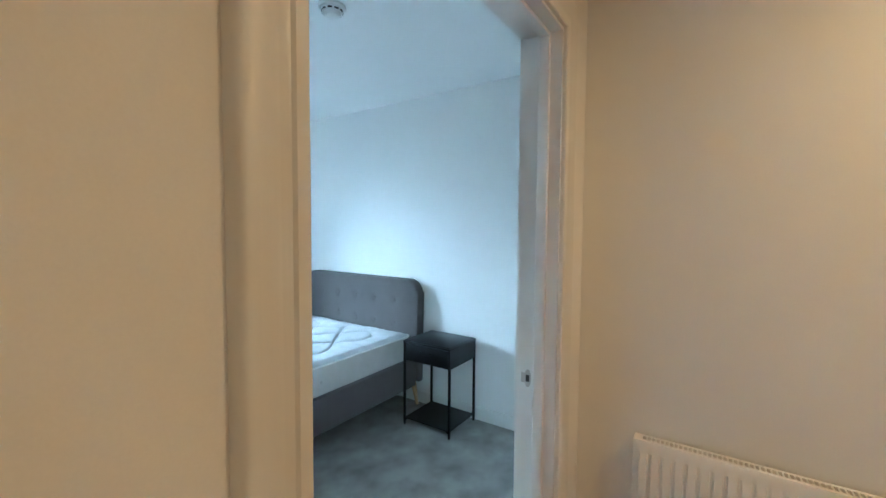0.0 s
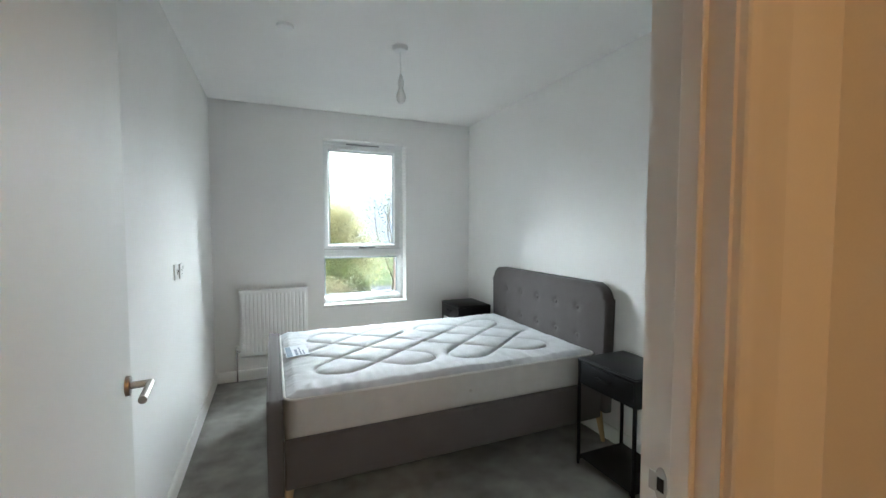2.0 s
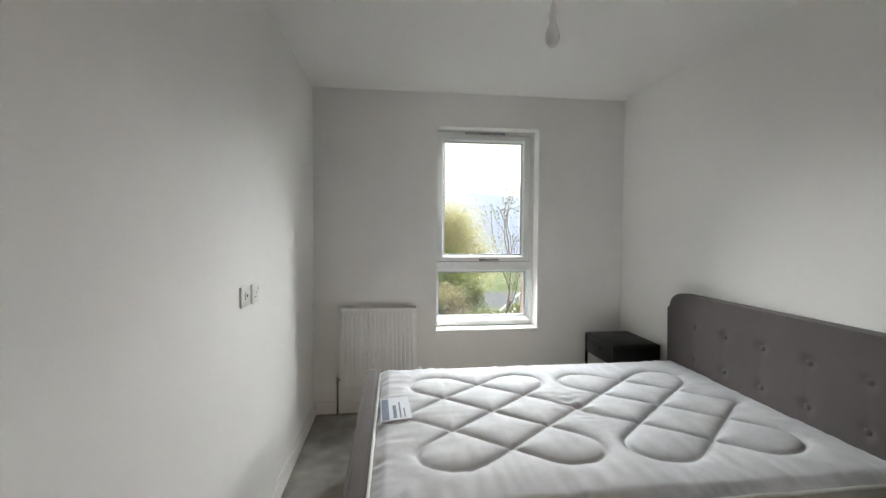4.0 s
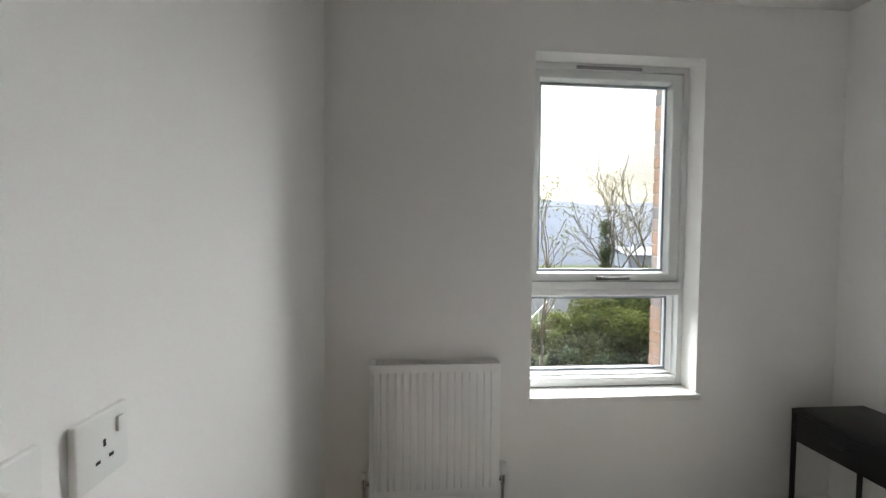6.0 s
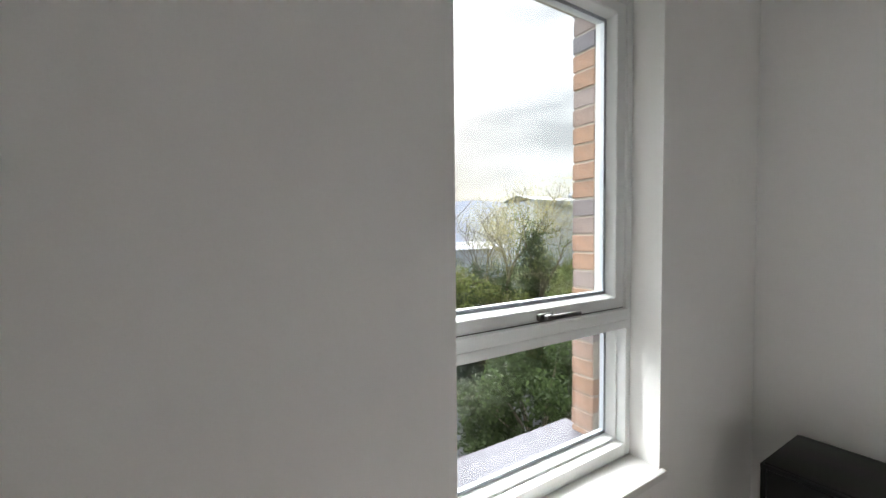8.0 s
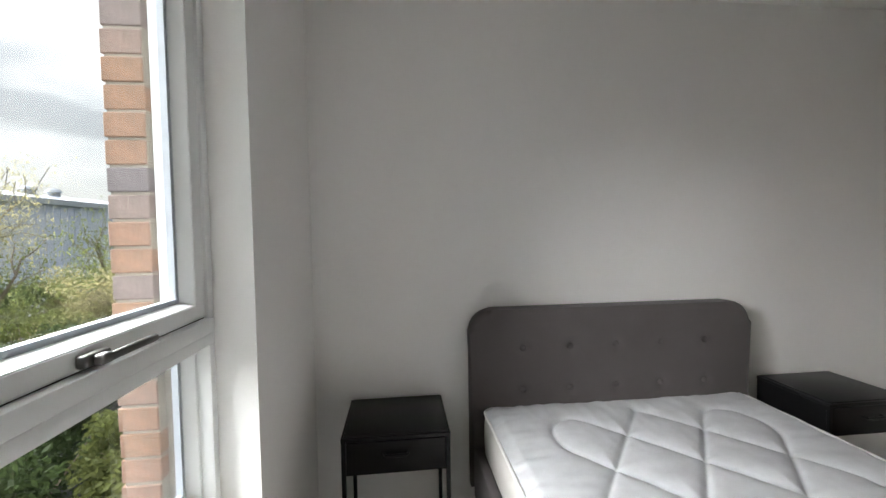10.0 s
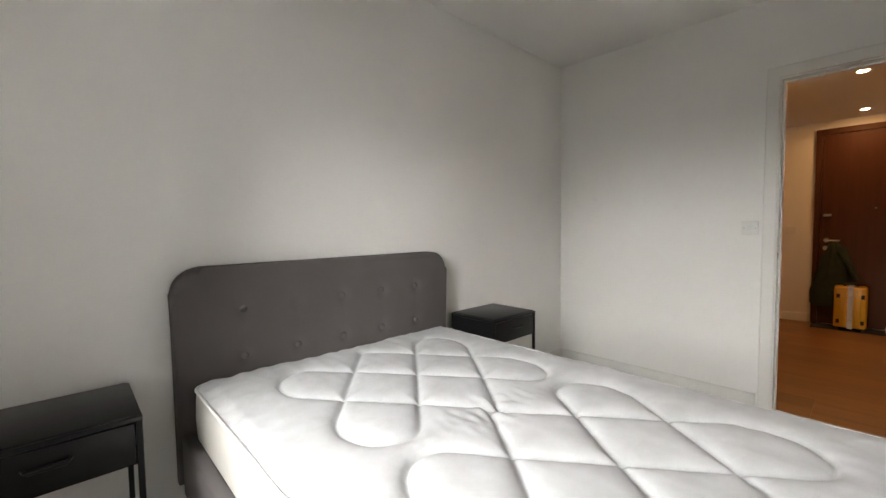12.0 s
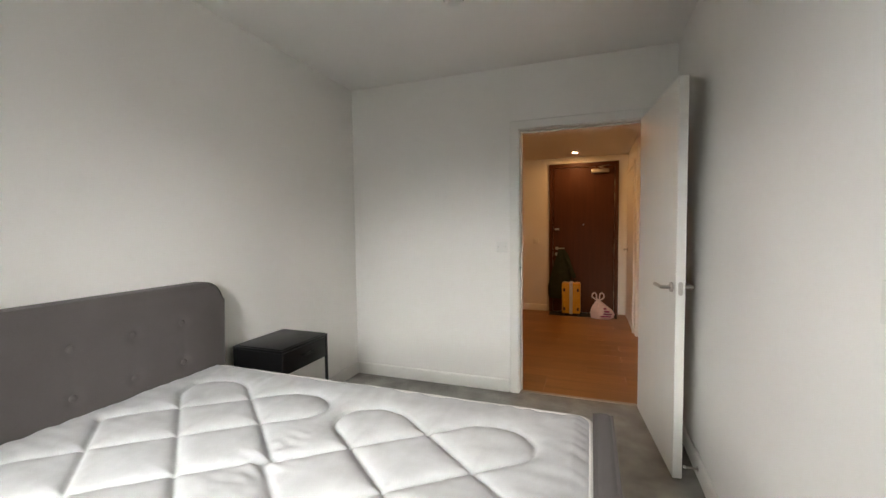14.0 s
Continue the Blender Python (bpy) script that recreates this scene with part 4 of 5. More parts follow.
def plate_on(name, m, label, category, w=0.086, h=0.086, group=""):
    """A moulded wall plate lying in its own x-z plane, facing -y."""
    ob = thing(name, (0, 0, 0), label, category, group)
    ob.matrix_world = m
    bm = bmesh.new()
    box(bm, -w / 2, w / 2, -0.010, 0.0, -h / 2, h / 2, 0.0028, 3)
    part("plate", bm, M_PLASTIC, ob)
    return ob


tv = plate_on("aerial_socket", pose(0, 2.165, 1.164, 0, 0, 90), "white aerial socket plate on the wall", "aerial socket")
bm = bmesh.new()
lathe(bm, [(0.013, 0.0), (0.012, 0.005), (0.008, 0.006)], sides=20)
for v in bm.verts:
    v.co = Vector((v.co.x, -0.010 - v.co.z, v.co.y * 1.35 + 0.002))
part("outlet", bm, M_PLASTIC, tv)
bm = bmesh.new()
rod(bm, (0, -0.012, 0.004), (0, -0.0175, 0.004), 0.006, sides=16)
part("connector", bm, M_DARKSLOT, tv, "dark coaxial connector")

power = plate_on("power_socket", pose(0, 2.292, 1.160, 0, 0, 90), "white single switched wall socket", "power socket")
for x, z, w, h in ((0.0, 0.004, 0.004, 0.009), (-0.011, -0.016, 0.0072, 0.004), (0.011, -0.016, 0.0072, 0.004)):
    bm = bmesh.new()
    box(bm, x - w / 2, x + w / 2, -0.0106, -0.009, z - h / 2, z + h / 2)
    part("pin_slot", bm, M_DARKSLOT, power, "dark pin slot", smooth=False)
bm = bmesh.new()
box(bm, 0.020, 0.031, -0.0140, -0.009, 0.008, 0.028, 0.0015, 2)
part("rocker", bm, M_PLASTIC, power, "white rocker switch")

sw = plate_on("light_switch", pose(1.207, 0, 1.163, 0, 0, 180), "white single light switch beside the door", "light switch")
bm = bmesh.new()
box(bm, -0.009, 0.009, -0.0145, -0.009, -0.014, 0.014, 0.002, 2)
part("rocker", bm, M_PLASTIC, sw, "white rocker switch")
for x in (-0.030, 0.030):
    bm = bmesh.new()
    rod(bm, (x, -0.0098, 0), (x, -0.0106, 0), 0.0035, sides=12)
    part("screw", bm, M_STEEL, sw)

# ---- hall things ----
front = thing("front_door", (0, FY, 0), "dark brown veneered flat entrance door, closed", "front door")
tagged(front, kind="structure")
bm = bmesh.new()
box(bm, 0.168, 0.222, 0.001, 0.030, 0, 2.268, 0.003, 1)
box(bm, 1.101, 1.155, 0.001, 0.030, 0, 2.268, 0.003, 1)
box(bm, 0.222, 1.101, 0.001, 0.030, 2.205, 2.268, 0.003, 1)
part("door_frame", bm, M_FRONT, front, "dark brown timber frame")
bm = bmesh.new()
box(bm, 0.225, 1.098, 0.001, 0.018, 0.008, 2.202, 0.002, 1)
part("door_leaf", bm, M_FRONT, front, "dark brown veneered leaf")
bm = bmesh.new()
box(bm, 0.300, 0.545, 0.018, 0.062, 2.105, 2.160, 0.006, 2)
part("door_closer", bm, M_STEEL, front, "silver overhead door closer")
bm = bmesh.new()
tube(bm, [(0.36, 0.060, 2.160), (0.44, 0.075, 2.185), (0.30, 0.045, 2.215)], 0.007, 8)
part("closer_arm", bm, M_STEEL, front)
bm = bmesh.new()
rod(bm, (1.040, 0.018, 0.985), (1.040, 0.026, 0.985), 0.026, sides=20)
tube(bm, [(1.040, 0.026, 0.985), (1.040, 0.065, 0.985), (0.925, 0.065, 0.985)], 0.0095, 12)
part("lever_handle", bm, M_STEEL, front, "steel lever handle")
bm = bmesh.new()
rod(bm, (1.045, 0.018, 0.895), (1.045, 0.027, 0.895), 0.025, sides=20)
part("cylinder_rose", bm, M_STEEL, front)
bm = bmesh.new()
box(bm, 1.005, 1.075, 0.018, 0.036, 1.262, 1.292, 0.006, 2)
part("night_latch", bm, M_STEEL, front, "steel thumb turn")
bm = bmesh.new()
rod(bm, (0.655, 0.018, 1.345), (0.655, 0.024, 1.345), 0.013, 0.010, sides=16)
part("door_viewer", bm, M_CHROME, front, "small chrome door viewer")
for z in (0.3, 1.0, 1.75, 1.95):
    bm = bmesh.new()
    rod(bm, (0.2235, 0.024, z - 0.05), (0.2235, 0.024, z + 0.05), 0.007, sides=12)
    part("hinge", bm, M_STEEL, front, "steel hinge")

mat = thing("door_mat", (0.66, -3.135, -0.004), "thin black entrance mat in front of the door", "door mat")
bm = bmesh.new()
box(bm, -0.475, 0.475, -0.135, 0.145, 0.0, 0.012, 0.004, 2)
part("pile", bm, M_MAT, mat)

case = thing("suitcase", (0.815, -3.085, 0.008), "small yellow hard-shell suitcase with white strap on the door mat", "suitcase")
bm = bmesh.new()
for x0, x1 in ((-0.130, -0.003), (0.003, 0.130)):
    box(bm, x0, x1, -0.105, 0.105, 0.030, 0.480, 0.022, 3)
part("shell", bm, M_YELLOW, case, "glossy yellow half shells")
for x in (-0.085, -0.045, 0.045, 0.085):
    for y in (0.105,):
        bm = bmesh.new()
        box(bm, x - 0.007, x + 0.007, y - 0.004, y + 0.004, 0.060, 0.450, 0.003, 2)
        part("shell_rib", bm, M_YELLOW, case)
bm = bmesh.new()
box(bm, -0.022, 0.022, -0.108, 0.110, 0.022, 0.486, 0.004, 1)
part("strap", bm, M_STRAP, case, "pale webbing strap")
for z in (0.10, 0.38):
    for x in (-0.095, 0.095):
        bm = bmesh.new()
        box(bm, x - 0.014, x + 0.014, 0.104, 0.112, z - 0.022, z + 0.022, 0.003, 1)
        part("corner_guard", bm, M_DARKSLOT, case, "black corner guard")
for z0, z1 in ((0.335, 0.380), (0.095, 0.125)):
    bm = bmesh.new()
    box(bm, -0.012, 0.012, 0.108, 0.118, z0, z1, 0.004, 1)
    part("clasp", bm, M_STRAP, case, "white strap clasp")
bm = bmesh.new()
tube(bm, [(-0.05, 0, 0.478), (-0.045, 0, 0.510), (0.045, 0, 0.510), (0.05, 0, 0.478)], 0.009, 10)
part("carry_handle", bm, M_DARKSLOT, case, "black carry handle")
for x in (-0.10, 0.10):
    for y in (-0.08, 0.08):
        bm = bmesh.new()
        rod(bm, (x - 0.012, y, 0.020), (x + 0.012, y, 0.020), 0.020, sides=16)
        part("wheel", bm, M_DARKSLOT, case, "black caster wheel")


def draped(ob_name, at, rows, label, category, folds, seed):
    """A hanging cloth body: rings of (z, half width, half depth, shift), with folds."""
    ob = thing(ob_name, at, label, category)
    bm = bmesh.new()
    n = 40
    loops = []
    for z, wx, wy, dx in rows:
        ring = []
        for k in range(n):
            a = 2 * math.pi * k / n
            f = 1 + folds * math.sin(a * 7 + z * 4 + seed) + 0.5 * folds * noise.noise(Vector((math.cos(a) * 2, math.sin(a) * 2, z * 5 + seed)))
            ring.append(bm.verts.new((dx + wx * f * math.cos(a), wy * f * math.sin(a), z)))
        loops.append(ring)
    for lo, hi in zip(loops, loops[1:]):
        for k in range(n):
            bm.faces.new((lo[k], lo[(k + 1) % n], hi[(k + 1) % n], hi[k]))
    bm.faces.new(list(reversed(loops[0])))
    bm.faces.new(loops[-1])
    return ob, bm


coat, bm = draped("coat", (0.985, -3.205, 0.0), [(0.22, 0.10, 0.035, 0.03), (0.26, 0.135, 0.05, 0.02), (0.40, 0.15, 0.055, 0.01), (0.60, 0.135, 0.055, -0.01), (0.78, 0.11, 0.055, -0.03), (0.90, 0.07, 0.05, -0.035), (0.965, 0.04, 0.035, -0.02)],
                  "dark green coat hanging from the front door handle", "coat", 0.16, 1.3)
part("body", bm, M_COAT, coat)
bm = bmesh.new()
tube(bm, [(-0.06, 0.03, 0.86), (-0.14, 0.05, 0.74), (-0.19, 0.06, 0.60), (-0.21, 0.06, 0.545)], 0.030, 10)
part("sleeve", bm, M_COAT, coat, "dark sleeve")

bag, bm = draped("carrier_bag", (0.395, -2.965, 0.0), [(0.0, 0.10, 0.07, 0), (0.012, 0.145, 0.105, 0), (0.07, 0.158, 0.115, 0.0), (0.13, 0.135, 0.10, 0.01), (0.18, 0.095, 0.075, 0.03), (0.225, 0.055, 0.045, 0.04), (0.25, 0.030, 0.03, 0.045)],
                 "tied pinkish-white plastic carrier bag standing on the floor", "plastic bag", 0.09, 4.2)
part("bag_body", bm, M_BAG, bag)
for dx, lean in ((0.02, -0.02), (0.07, 0.03)):
    bm = bmesh.new()
    loop = [(0.045, 0.0, 0.245)]
    for k in range(9):
        a = radians(200 - k * 27)
        loop.append((dx + lean + 0.030 * math.cos(a), 0.0, 0.315 + 0.050 * math.sin(a)))
    loop.append((0.045, 0.0, 0.245))
    tube(bm, loop, 0.009, 8)
    part("bag_handle", bm, M_BAG, bag, "looped bag handle")
for x0, x1, z0, z1 in ((-0.10, -0.03, 0.11, 0.135), (-0.13, -0.02, 0.075, 0.095), (-0.12, 0.03, 0.045, 0.062), (-0.06, -0.02, 0.15, 0.175)):
    bm = bmesh.new()
    box(bm, x0, x1, 0.100, 0.122, z0, z1, 0.006, 1)
    part("print_patch", bm, M_BAGPRINT, bag, "purple and red print")

cup = thing("cupboard_door", (0.045, -2.70, 0), "white flush hall cupboard door in its casing", "door")
tagged(cup, kind="structure")
bm = bmesh.new()
box(bm, 0.001, 0.014, -0.42, 0.42, 0.008, 2.055, 0.002, 1)
part("door_leaf", bm, M_DOOR, cup)
bm = bmesh.new()
for b in ((-0.485, -0.424, 0, 2.12), (0.424, 0.485, 0, 2.12), (-0.424, 0.424, 2.06, 2.12)):
    box(bm, 0.001, 0.020, b[0], b[1], b[2], b[3], 0.003, 1)
part("door_casing", bm, M_GLOSS, cup)
bm = bmesh.new()
rod(bm, (0.014, -0.345, 0.985), (0.022, -0.345, 0.985), 0.026, sides=20)
tube(bm, [(0.020, -0.345, 0.985), (0.066, -0.345, 0.985), (0.066, -0.225, 0.985)], 0.0095, 12)
part("lever_handle", bm, M_STEEL, cup, "brushed steel lever")
for z in (0.30, 1.75):
    bm = bmesh.new()
    rod(bm, (0.016, 0.422, z - 0.05), (0.016, 0.422, z + 0.05), 0.007, sides=12)
    part("hinge", bm, M_STEEL, cup, "steel hinge")

hs = plate_on("hall_switch", pose(1.36, FY, 1.10, 0, 0, 180), "white wall switch beside the front door", "light switch")
bm = bmesh.new()
box(bm, -0.009, 0.009, -0.0145, -0.009, -0.014, 0.014, 0.002, 2)
part("rocker", bm, M_PLASTIC, hs)

# two fittings in view, and the added one round the corner
for x, y in DOWNLIGHTS:
    dl = thing("downlight", (x, y, HALL_H), "small round recessed downlight, lit warm", "downlight", "downlights in the hall ceiling")
    bm = bmesh.new()
    lathe(bm, [(0.034, -0.002), (0.044, -0.003), (0.045, 0.0)], sides=32)
    part("bezel", bm, M_PLASTIC, dl, "white bezel")
    bm = bmesh.new()
    lathe(bm, [(0.030, -0.0045), (0.031, -0.0022)], sides=28)
    part("led", bm, M_LED, dl, "glowing warm lens")

# ---- outdoors ----
GZ = -3.0
bm = bmesh.new()
bm.faces.new([bm.verts.new(p) for p in ((-900, -900, GZ), (900, -900, GZ), (900, 900, GZ), (-900, 900, GZ))])
solid("ground", bm, M_GROUND, "rough grass ground below the flats", "ground", "structure", smooth=False)
boxes("road", [(-60, 60, 6.5, 11.2, GZ - 0.2, GZ + 0.02)], M_TARMAC, "grey tarmac service road", "road")
boxes("kerb", [(-60, 60, 11.2, 11.35, GZ - 0.2, GZ + 0.13)], M_SILLOUT, "concrete kerb along the road", "kerb", bevel=0.01)


def leaf_cloud(centres, radii, count, size, rng, squash=1.0, droop=0.0):
    """Small bent leaves scattered through a set of ball-shaped zones; returns verts and faces."""
    cs, rs = np.array(centres, float), np.array(radii, float)
    pick = rng.choice(len(cs), count, p=(rs ** 2) / (rs ** 2).sum())
    v = rng.normal(size=(count, 3))
    v /= np.linalg.norm(v, axis=1)[:, None]
    v *= (rng.random(count) ** 0.45)[:, None]
    v[:, 2] *= squash
    p = cs[pick] + v * rs[pick][:, None]
    p[:, 2] -= droop * rng.random(count) ** 2
    u = rng.normal(size=(count, 3))
    u[:, 2] -= 1.5 * (droop > 0)
    u /= np.linalg.norm(u, axis=1)[:, None]
    w = np.cross(u, rng.normal(size=(count, 3)))
    w /= np.linalg.norm(w, axis=1)[:, None] + 1e-9
    s = size * (0.6 + 0.8 * rng.random(count))[:, None]
    verts = np.stack([p - u * s, p + w * s * 0.45, p + u * s, p - w * s * 0.45], 1).reshape(-1, 3)
    faces = np.arange(count * 4).reshape(-1, 4)
    return verts, faces


def crown_part(name, clouds, mat_, parent, label=""):
    me = bpy.data.meshes.new(name)
    me.from_pydata(clouds[0].tolist(), [], clouds[1].tolist())
    me.materials.append(mat_)
    ob = new(name, me)
    ob.parent = parent
    return tagged(ob, label) if label else ob


def branches(rng, start, way, length, radius, depth, out, tips, spread=0.55, lift=0.15):
    """Grow a limb as tapered pieces, and limbs from it."""
    p, d = Vector(start), Vector(way).normalized()
    pieces = 4
    for k in range(pieces):
        q = p + d * (length / pieces)
        r0, r1 = radius * (1 - 0.17 * k), radius * (1 - 0.17 * (k + 1))
        out.append((p.copy(), q.copy(), r0, r1))
        p = q
        d = (d + Vector(rng.normal(size=3)) * 0.13 + Vector((0, 0, lift * 0.3))).normalized()
        if depth and k >= 1:
            for _ in range(2 if depth > 1 else 1):
                side = (d + Vector(rng.normal(size=3)) * spread).normalized()
                side = (side + Vector((0, 0, lift))).normalized()
                branches(rng, p, side, length * (0.50 + 0.2 * rng.random()), radius * 0.45, depth - 1, out, tips, spread, lift)
    tips.append(p)


def limbs(name, pieces, mat_, parent, sides=5):
    """One mesh of tapered pieces (from, to, radius, radius)."""
    a = np.array([p[0] for p in pieces])
    b = np.array([p[1] for p in pieces])
    r = np.maximum(np.array([(p[2], p[3]) for p in pieces]), 0.011)
    d = (b - a) / (np.linalg.norm(b - a, axis=1)[:, None] + 1e-9)
    u = np.cross(d, np.where(np.abs(d[:, 2:3]) > 0.9, (1.0, 0.0, 0.0), (0.0, 0.0, 1.0)))
    u /= np.linalg.norm(u, axis=1)[:, None]
    w = np.cross(d, u)
    k = np.arange(sides) * 2 * math.pi / sides
    ring = u[:, None] * np.cos(k)[None, :, None] + w[:, None] * np.sin(k)[None, :, None]
    verts = np.concatenate([a[:, None] + ring * r[:, 0, None, None], b[:, None] + ring * r[:, 1, None, None]], 1).reshape(-1, 3)
    faces = []
    for i in range(len(pieces)):
        o = i * 2 * sides
        faces += [(o + q, o + (q + 1) % sides, o + sides + (q + 1) % sides, o + sides + q) for q in range(sides)]
    me = bpy.data.meshes.new(name)
    me.from_pydata(verts.tolist(), [], faces)
    me.materials.append(mat_)
    for p in me.polygons:
        p.use_smooth = True
    ob = new(name, me)
    ob.parent = parent
    return ob


def tree(name, x, y, height, label, bark, leaf, leaves, size, seed, depth=3, droop=0.0, ivy=0.0, thick=0.12, leafr=0.6, ivyr=0.20):
    rng = np.random.default_rng(seed)
    ob = thing(name, (x, y, GZ), label, "tree")
    out, tips = [], []
    branches(rng, (0, 0, -0.1), (0.04 * rng.normal(), 0.04 * rng.normal(), 1), height * 0.62, thick, depth, out, tips)
    limbs("trunk", out, bark, ob)
    if leaves:
        crown_part("crown", leaf_cloud([tuple(t) for t in tips], [leafr * (0.6 + 0.8 * rng.random()) for _ in tips], leaves, size, rng, 1.0, droop), leaf, ob)
    if ivy:
        zs = rng.random(60) * height * ivy
        crown_part("ivy", leaf_cloud([(0.05 * rng.normal(), 0.05 * rng.normal(), z) for z in zs], [ivyr * (1 + 0.9 * rng.random()) for _ in zs], int(16000 * ivyr), 0.055, rng), M_DARKLEAF, ob, "dark ivy round the trunk")
    return ob


def bush(name, x, y, w, h, label, mat_, leaves, size, seed, flat=1.0):
    rng = np.random.default_rng(seed)
    ob = thing(name, (x, y, GZ), label, "bush")
    n = 26
    cs, rs = [], []
    for _ in range(n):
        a, q = rng.random() * 2 * math.pi, rng.random() ** 0.5
        z = h * (0.12 + 0.75 * rng.random() * (1 - 0.5 * q * q))
        cs.append((w * 0.5 * q * math.cos(a), w * 0.35 * q * math.sin(a) * flat, z))
        rs.append(h * (0.10 + 0.10 * rng.random()))
    bm = bmesh.new()
    for c in cs[::2]:
        mid = Vector((c[0] * 0.4, c[1] * 0.4, c[2] * 0.5))
        rod(bm, (c[0] * 0.1, c[1] * 0.1, -0.05), mid, 0.030, 0.022, 5, False)
        rod(bm, mid, (c[0], c[1], c[2] + rs[0] * 0.7), 0.022, 0.006, 5, False)
    part("stems", bm, M_BARK, ob, smooth=False)
    crown_part("crown", leaf_cloud(cs, rs, leaves, size, rng), mat_, ob)
    return ob


# scrub belt along the far side of the road
ROWS_BUSH = ((-7.5, 16.0, 4.5, 3.1, 0), (-4.2, 15.4, 4.0, 2.8, 1), (-1.4, 15.9, 4.2, 3.2, 0), (1.2, 15.0, 3.6, 2.9, 2), (3.4, 15.7, 4.4, 3.0, 0), (5.9, 14.4, 3.6, 2.3, 1), (8.0, 15.4, 3.4, 3.0, 2), (8.2, 14.6, 4.2, 3.8, 1), (6.3, 8.6, 3.4, 2.6, 2), (8.6, 10.2, 4.0, 3.2, 2), (8.0, 7.0, 3.6, 2.4, 1), (10.6, 8.4, 4.0, 3.0, 2),
             (11.2, 12.0, 4.2, 3.6, 1), (14.6, 13.3, 3.8, 3.7, 3), (13.6, 11.2, 4.6, 3.6, 0), (11.4, 16.8, 2.6, 4.0, 2), (4.6, 13.2, 3.4, 1.7, 2), (7.4, 12.9, 3.2, 1.5, 2), (9.0, 12.6, 3.0, 1.8, 0), (16.8, 12.5, 5.0, 3.6, 3), (-10.5, 15.5, 5.0, 3.4, 2), (20.5, 13.0, 5.0, 3.4, 1))
KINDS = ((M_SCRUB, "brownish-green scrub bush behind the road"), (M_LEAF, "fresh green bush in spring leaf"), (M_DARKLEAF, "dark evergreen bush beyond the road"), (M_WILLOW, "pale yellow-green bush in blossom"))
for i, (x, y, w, h, k) in enumerate(ROWS_BUSH):
    bush("bush", x, y, w, h, KINDS[k][1], KINDS[k][0], 9500, 0.055, 100 + i)
for i, (x, y, w, h, k) in enumerate(((-5.5, 18.5, 5, 4.6, 1), (-0.5, 19.0, 5, 4.8, 3), (3.0, 20.4, 4.5, 4.2, 1), (9.5, 17.5, 5, 3.8, 0), (14.5, 16.5, 5, 3.8, 2), (19.5, 17.0, 5, 3.7, 1))):
    bush("bush", x, y, w, h, KINDS[k][1], KINDS[k][0], 9500, 0.062, 200 + i)

tree("ivy_clad_birch", 9.0, 18.9, 6.3, "slim bare birch clad in dark ivy", M_BARK, M_WILLOW, 1800, 0.03, 11, 3, 0.3, 0.80, 0.10, 0.5)
tree("birch_tree", 11.0, 19.2, 6.3, "tall bare birch with fine drooping twigs", M_BARK, M_WILLOW, 2600, 0.03, 12, 3, 0.4, 0.0, 0.10, 0.4)
tree("birch_tree", 12.8, 18.8, 5.4, "slim birch in thin yellow leaf", M_BARK, M_WILLOW, 2600, 0.03, 13, 3, 0.4, 0.0, 0.10, 0.4)
tree("birch_tree", 4.7, 14.6, 5.9, "young pale birch leaning by the road", M_BIRCH, M_LEAF, 500, 0.045, 14, 2, 0.2, 0.0, 0.07, 0.4)
tree("willow_tree", 4.3, 25.0, 4.9, "weeping willow in yellow spring leaf", M_BARK, M_WILLOW, 24000, 0.060, 15, 3, 1.2, 0.0, 0.20, 1.3)
tree("willow_tree", -5.0, 22.0, 8.2, "yellow-green willow beyond the scrub", M_BARK, M_WILLOW, 7000, 0.075, 16, 3, 1.4, 0.0, 0.20, 0.9)
tree("willow_tree", 12.4, 16.6, 5.6, "tree in pale yellow spring leaf", M_BARK, M_WILLOW, 12000, 0.036, 17, 3, 1.0, 0.0, 0.13, 0.75)
tree("ivy_clad_tree", 11.0, 13.4, 4.3, "ivy-clad tree by the road", M_BARK, M_LEAF, 900, 0.05, 18, 2, 0.0, 1.05, 0.13, 0.5, 0.36)
tree("alder_tree", 18.5, 15.0, 4.2, "young tree in light green leaf", M_BARK, M_LEAF, 4000, 0.06, 19, 3, 0.2, 0.0, 0.15, 0.7)

rail = thing("handrail", (0, 0, GZ), "white tubular handrail beside a grass path", "handrail")
for z in (0.60, 1.20):
    bm = bmesh.new()
    rod(bm, (5.2, 17.4, z - 0.1), (7.8, 21.9, z + 0.2), 0.018, sides=8)
    part("rail", bm, M_FRAME, rail)
for k in range(5):
    f = 0.04 + 0.23 * k
    x, y = 5.2 + 2.6 * f, 17.4 + 4.5 * f
    bm = bmesh.new()
    rod(bm, (x, y, -0.05), (x, y, 1.1 + 0.3 * f), 0.018, sides=8)
    part("post", bm, M_FRAME, rail)

shed = thing("industrial_shed", (84, 38, GZ), "long grey-blue clad industrial shed with a pale roof", "industrial building")
bm = bmesh.new()
box(bm, -48, 60, 0, 5, 0, 8.2)
part("wall", bm, M_SHED, shed, smooth=False)
bm = bmesh.new()
for i in range(115):
    x = -47.5 + i * 0.9
    box(bm, x, x + 0.25, -0.06, 0.0, 0.4, 8.1)
tagged(part("cladding_rib", bm, M_SHED, shed, smooth=False), kind="stuff")
bm = bmesh.new()
a = [bm.verts.new(p) for p in ((-48.5, -0.5, 8.2), (60.5, -0.5, 8.2), (60.5, 2.5, 9.0), (-48.5, 2.5, 9.0))]
b = [bm.verts.new(p) for p in ((-48.5, 5.5, 8.2), (60.5, 5.5, 8.2))]
bm.faces.new(a)
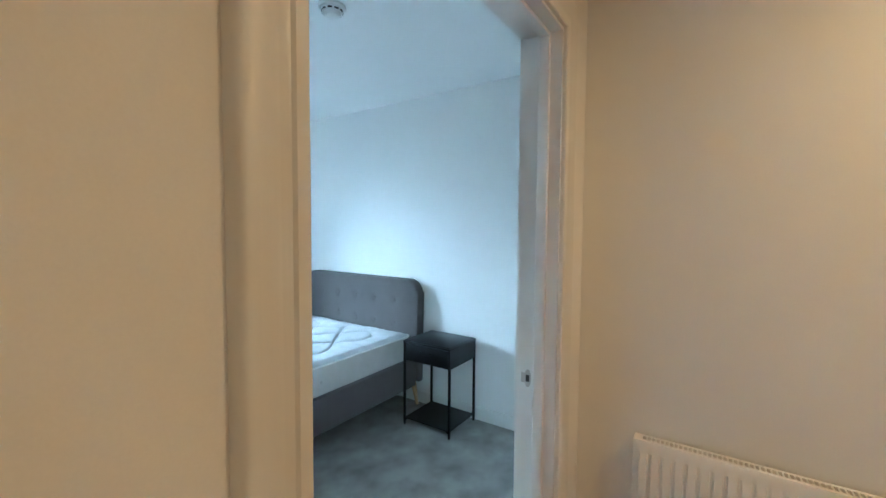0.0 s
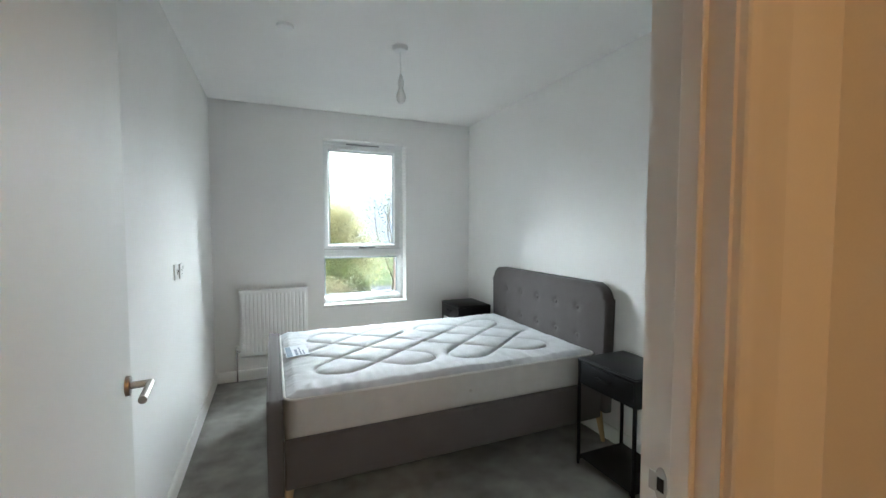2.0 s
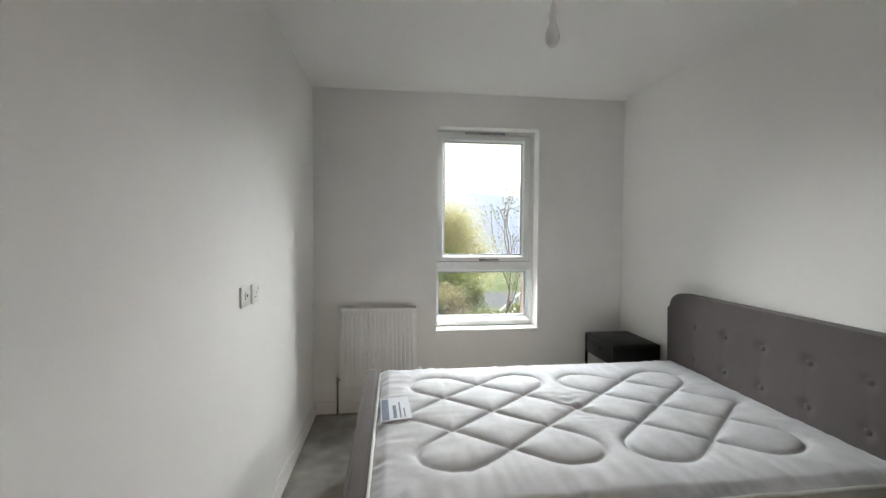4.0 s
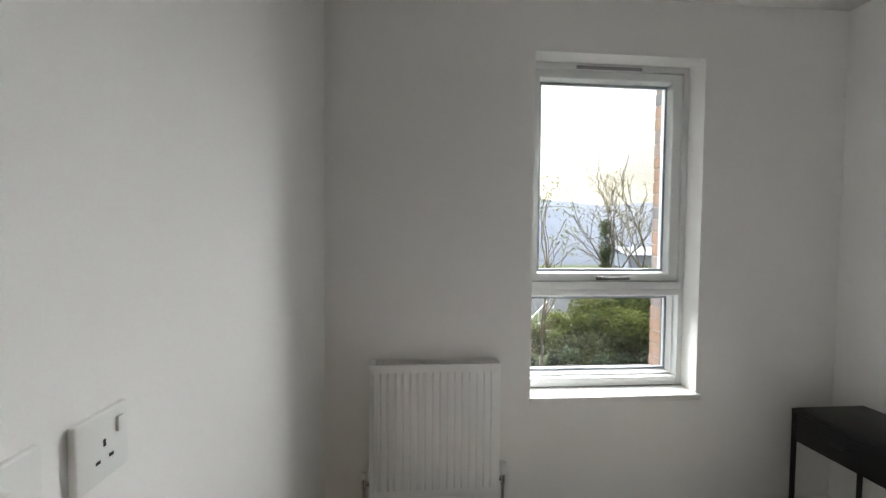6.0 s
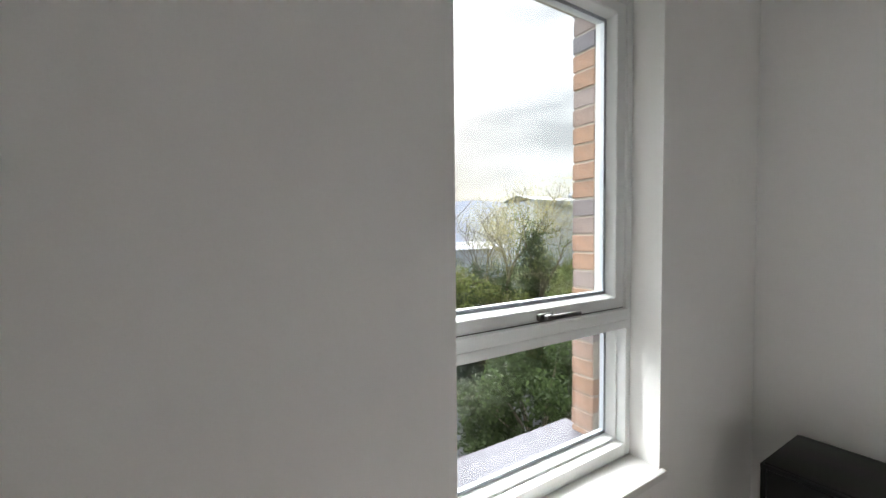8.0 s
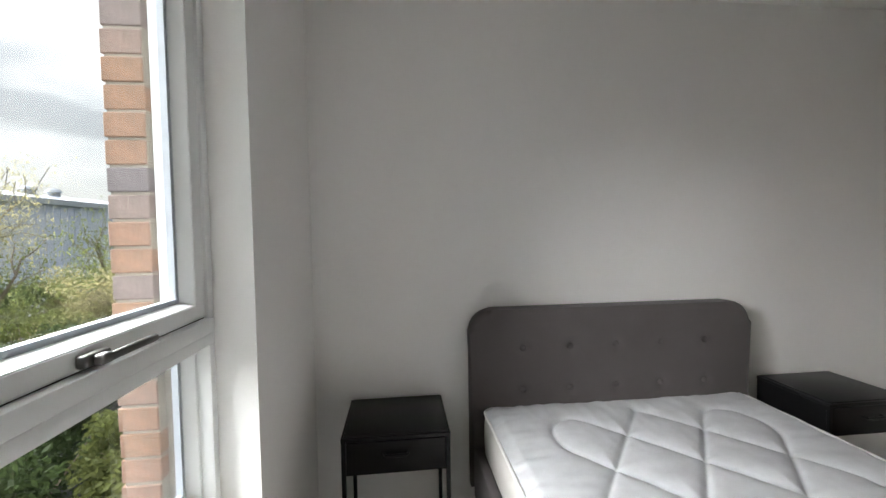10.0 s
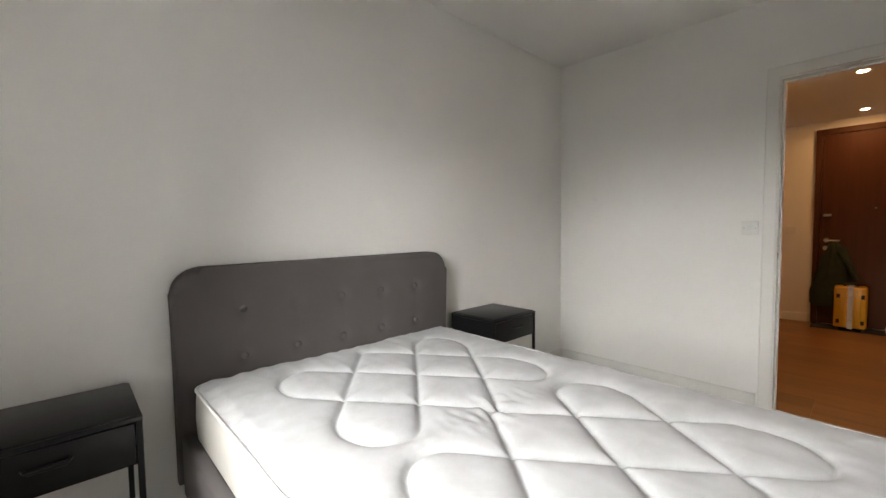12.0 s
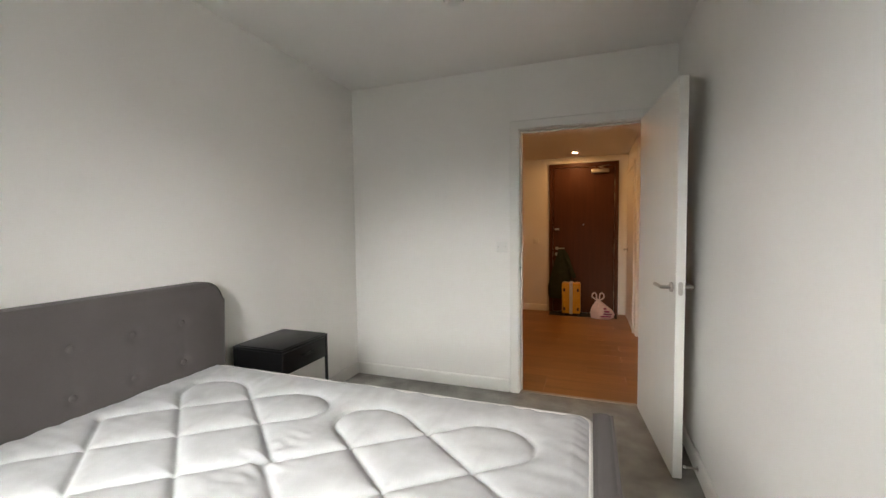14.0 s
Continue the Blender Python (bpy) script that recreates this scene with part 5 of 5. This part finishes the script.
bm.faces.new((a[3], a[2], b[1], b[0]))
part("roof", bm, M_SHEDROOF, shed, smooth=False)
bm = bmesh.new()
box(bm, -48.6, 60.6, -0.55, -0.07, 7.75, 8.3)
part("eaves_trim", bm, M_SHEDROOF, shed, smooth=False)
for x in (-38, -35, -24, -10):
    bm = bmesh.new()
    lathe(bm, [(0.55, 9.0), (0.55, 9.9), (0.8, 9.95), (0.5, 10.3), (0.1, 10.4)], (x, 2.5, -0.6), 12)
    part("roof_vent", bm, M_SHEDROOF, shed)
low = thing("low_warehouse", (18, 33, GZ), "low pale-roofed warehouse in front of the shed", "warehouse")
bm = bmesh.new()
box(bm, 0, 9, 0, 3.5, 0, 2.9)
part("wall", bm, M_SHED, low, smooth=False)
bm = bmesh.new()
a = [bm.verts.new(p) for p in ((-0.4, -0.4, 2.9), (9.4, -0.4, 2.9), (9.4, 2, 3.5), (-0.4, 2, 3.5))]
b = [bm.verts.new(p) for p in ((-0.4, 3.9, 2.9), (9.4, 3.9, 2.9))]
bm.faces.new(a)
bm.faces.new((a[3], a[2], b[1], b[0]))
part("roof", bm, M_SHEDROOF, low, smooth=False)
for x in (0.8, 4.9):
    bm = bmesh.new()
    box(bm, x, x + 3.2, -0.05, 0.0, 0.0, 2.1)
    part("loading_door", bm, M_SHEDROOF, low, smooth=False)
boxes("road_beyond", [(-200, 200, 24, 30, GZ - 0.2, GZ + 0.015)], M_TARMAC, "grey yard in front of the shed", "yard")

bm = bmesh.new()
prev = None
for i in range(81):
    x = -700 + i * 17.5
    z = 46 + 11 * noise.noise(Vector((x * 0.006, 0.3, 0))) + 3 * noise.noise(Vector((x * 0.03, 1.3, 0)))
    cur = (bm.verts.new((x, 58, GZ - 0.3)), bm.verts.new((x, 420 + 30, GZ + z)), bm.verts.new((x, 700, GZ + z + 10)))
    if prev:
        bm.faces.new((prev[0], cur[0], cur[1], prev[1]))
        bm.faces.new((prev[1], cur[1], cur[2], prev[2]))
    prev = cur
solid("backdrop_hill", bm, M_HILL, "hazy wooded hill on the horizon", "hill", "structure")

# ---- bricks beside the window ----


def brick_mesh(length, depth, high):
    bm = bmesh.new()
    box(bm, 0, depth, 0, length, 0, high, 0.0025, 1)
    return mesh_of("brick", bm, M_BRICK)


COURSE = 0.0705
header = brick_mesh(0.100, 0.09, COURSE - 0.008)
for side in (1, -1):
    x = BX if side > 0 else WX0 + 0.035 - 0.09
    for i in range(30):
        z = WZ0 - 0.25 + i * COURSE
        br = new("brick", header)
        br.parent = outer
        br.location = (x + 0.0012 * math.sin(i * 2.7), 3.880 + 0.0015 * math.sin(i * 1.9), z)

# ---- oak boards of the hall floor, running across the hall ----


def board_mesh(length, wide):
    bm = bmesh.new()
    box(bm, 0, length, 0, wide, -0.006, 0.0, 0.0012, 1)
    return mesh_of("board", bm, M_OAKFLOOR)


BOARD_W = 0.190
boards = {n: board_mesh(n - 0.001, BOARD_W - 0.001) for n in (1.28,)}
base = bpy.data.objects["floor_hall_base"]
rng = random.Random(5)
y = -0.062 - BOARD_W
while y > FY - 0.1:
    x = -2.3 - rng.choice((0.0, 0.32, 0.64, 0.96))
    while x < 2.7:
        n = 1.28
        # cut to the walls that the row runs between
        a = max(x, -2.22 if y > -2.19 else 0.02)
        b = min(x + n, 1.36 if y > -1.44 else 2.62)
        if b - a > 0.02:
            ob = new("board", boards[n])
            ob.parent = base
            ob.location, ob.scale = (a, y, 0.0), ((b - a) / n, 1, 1)
        x += n
    y -= BOARD_W
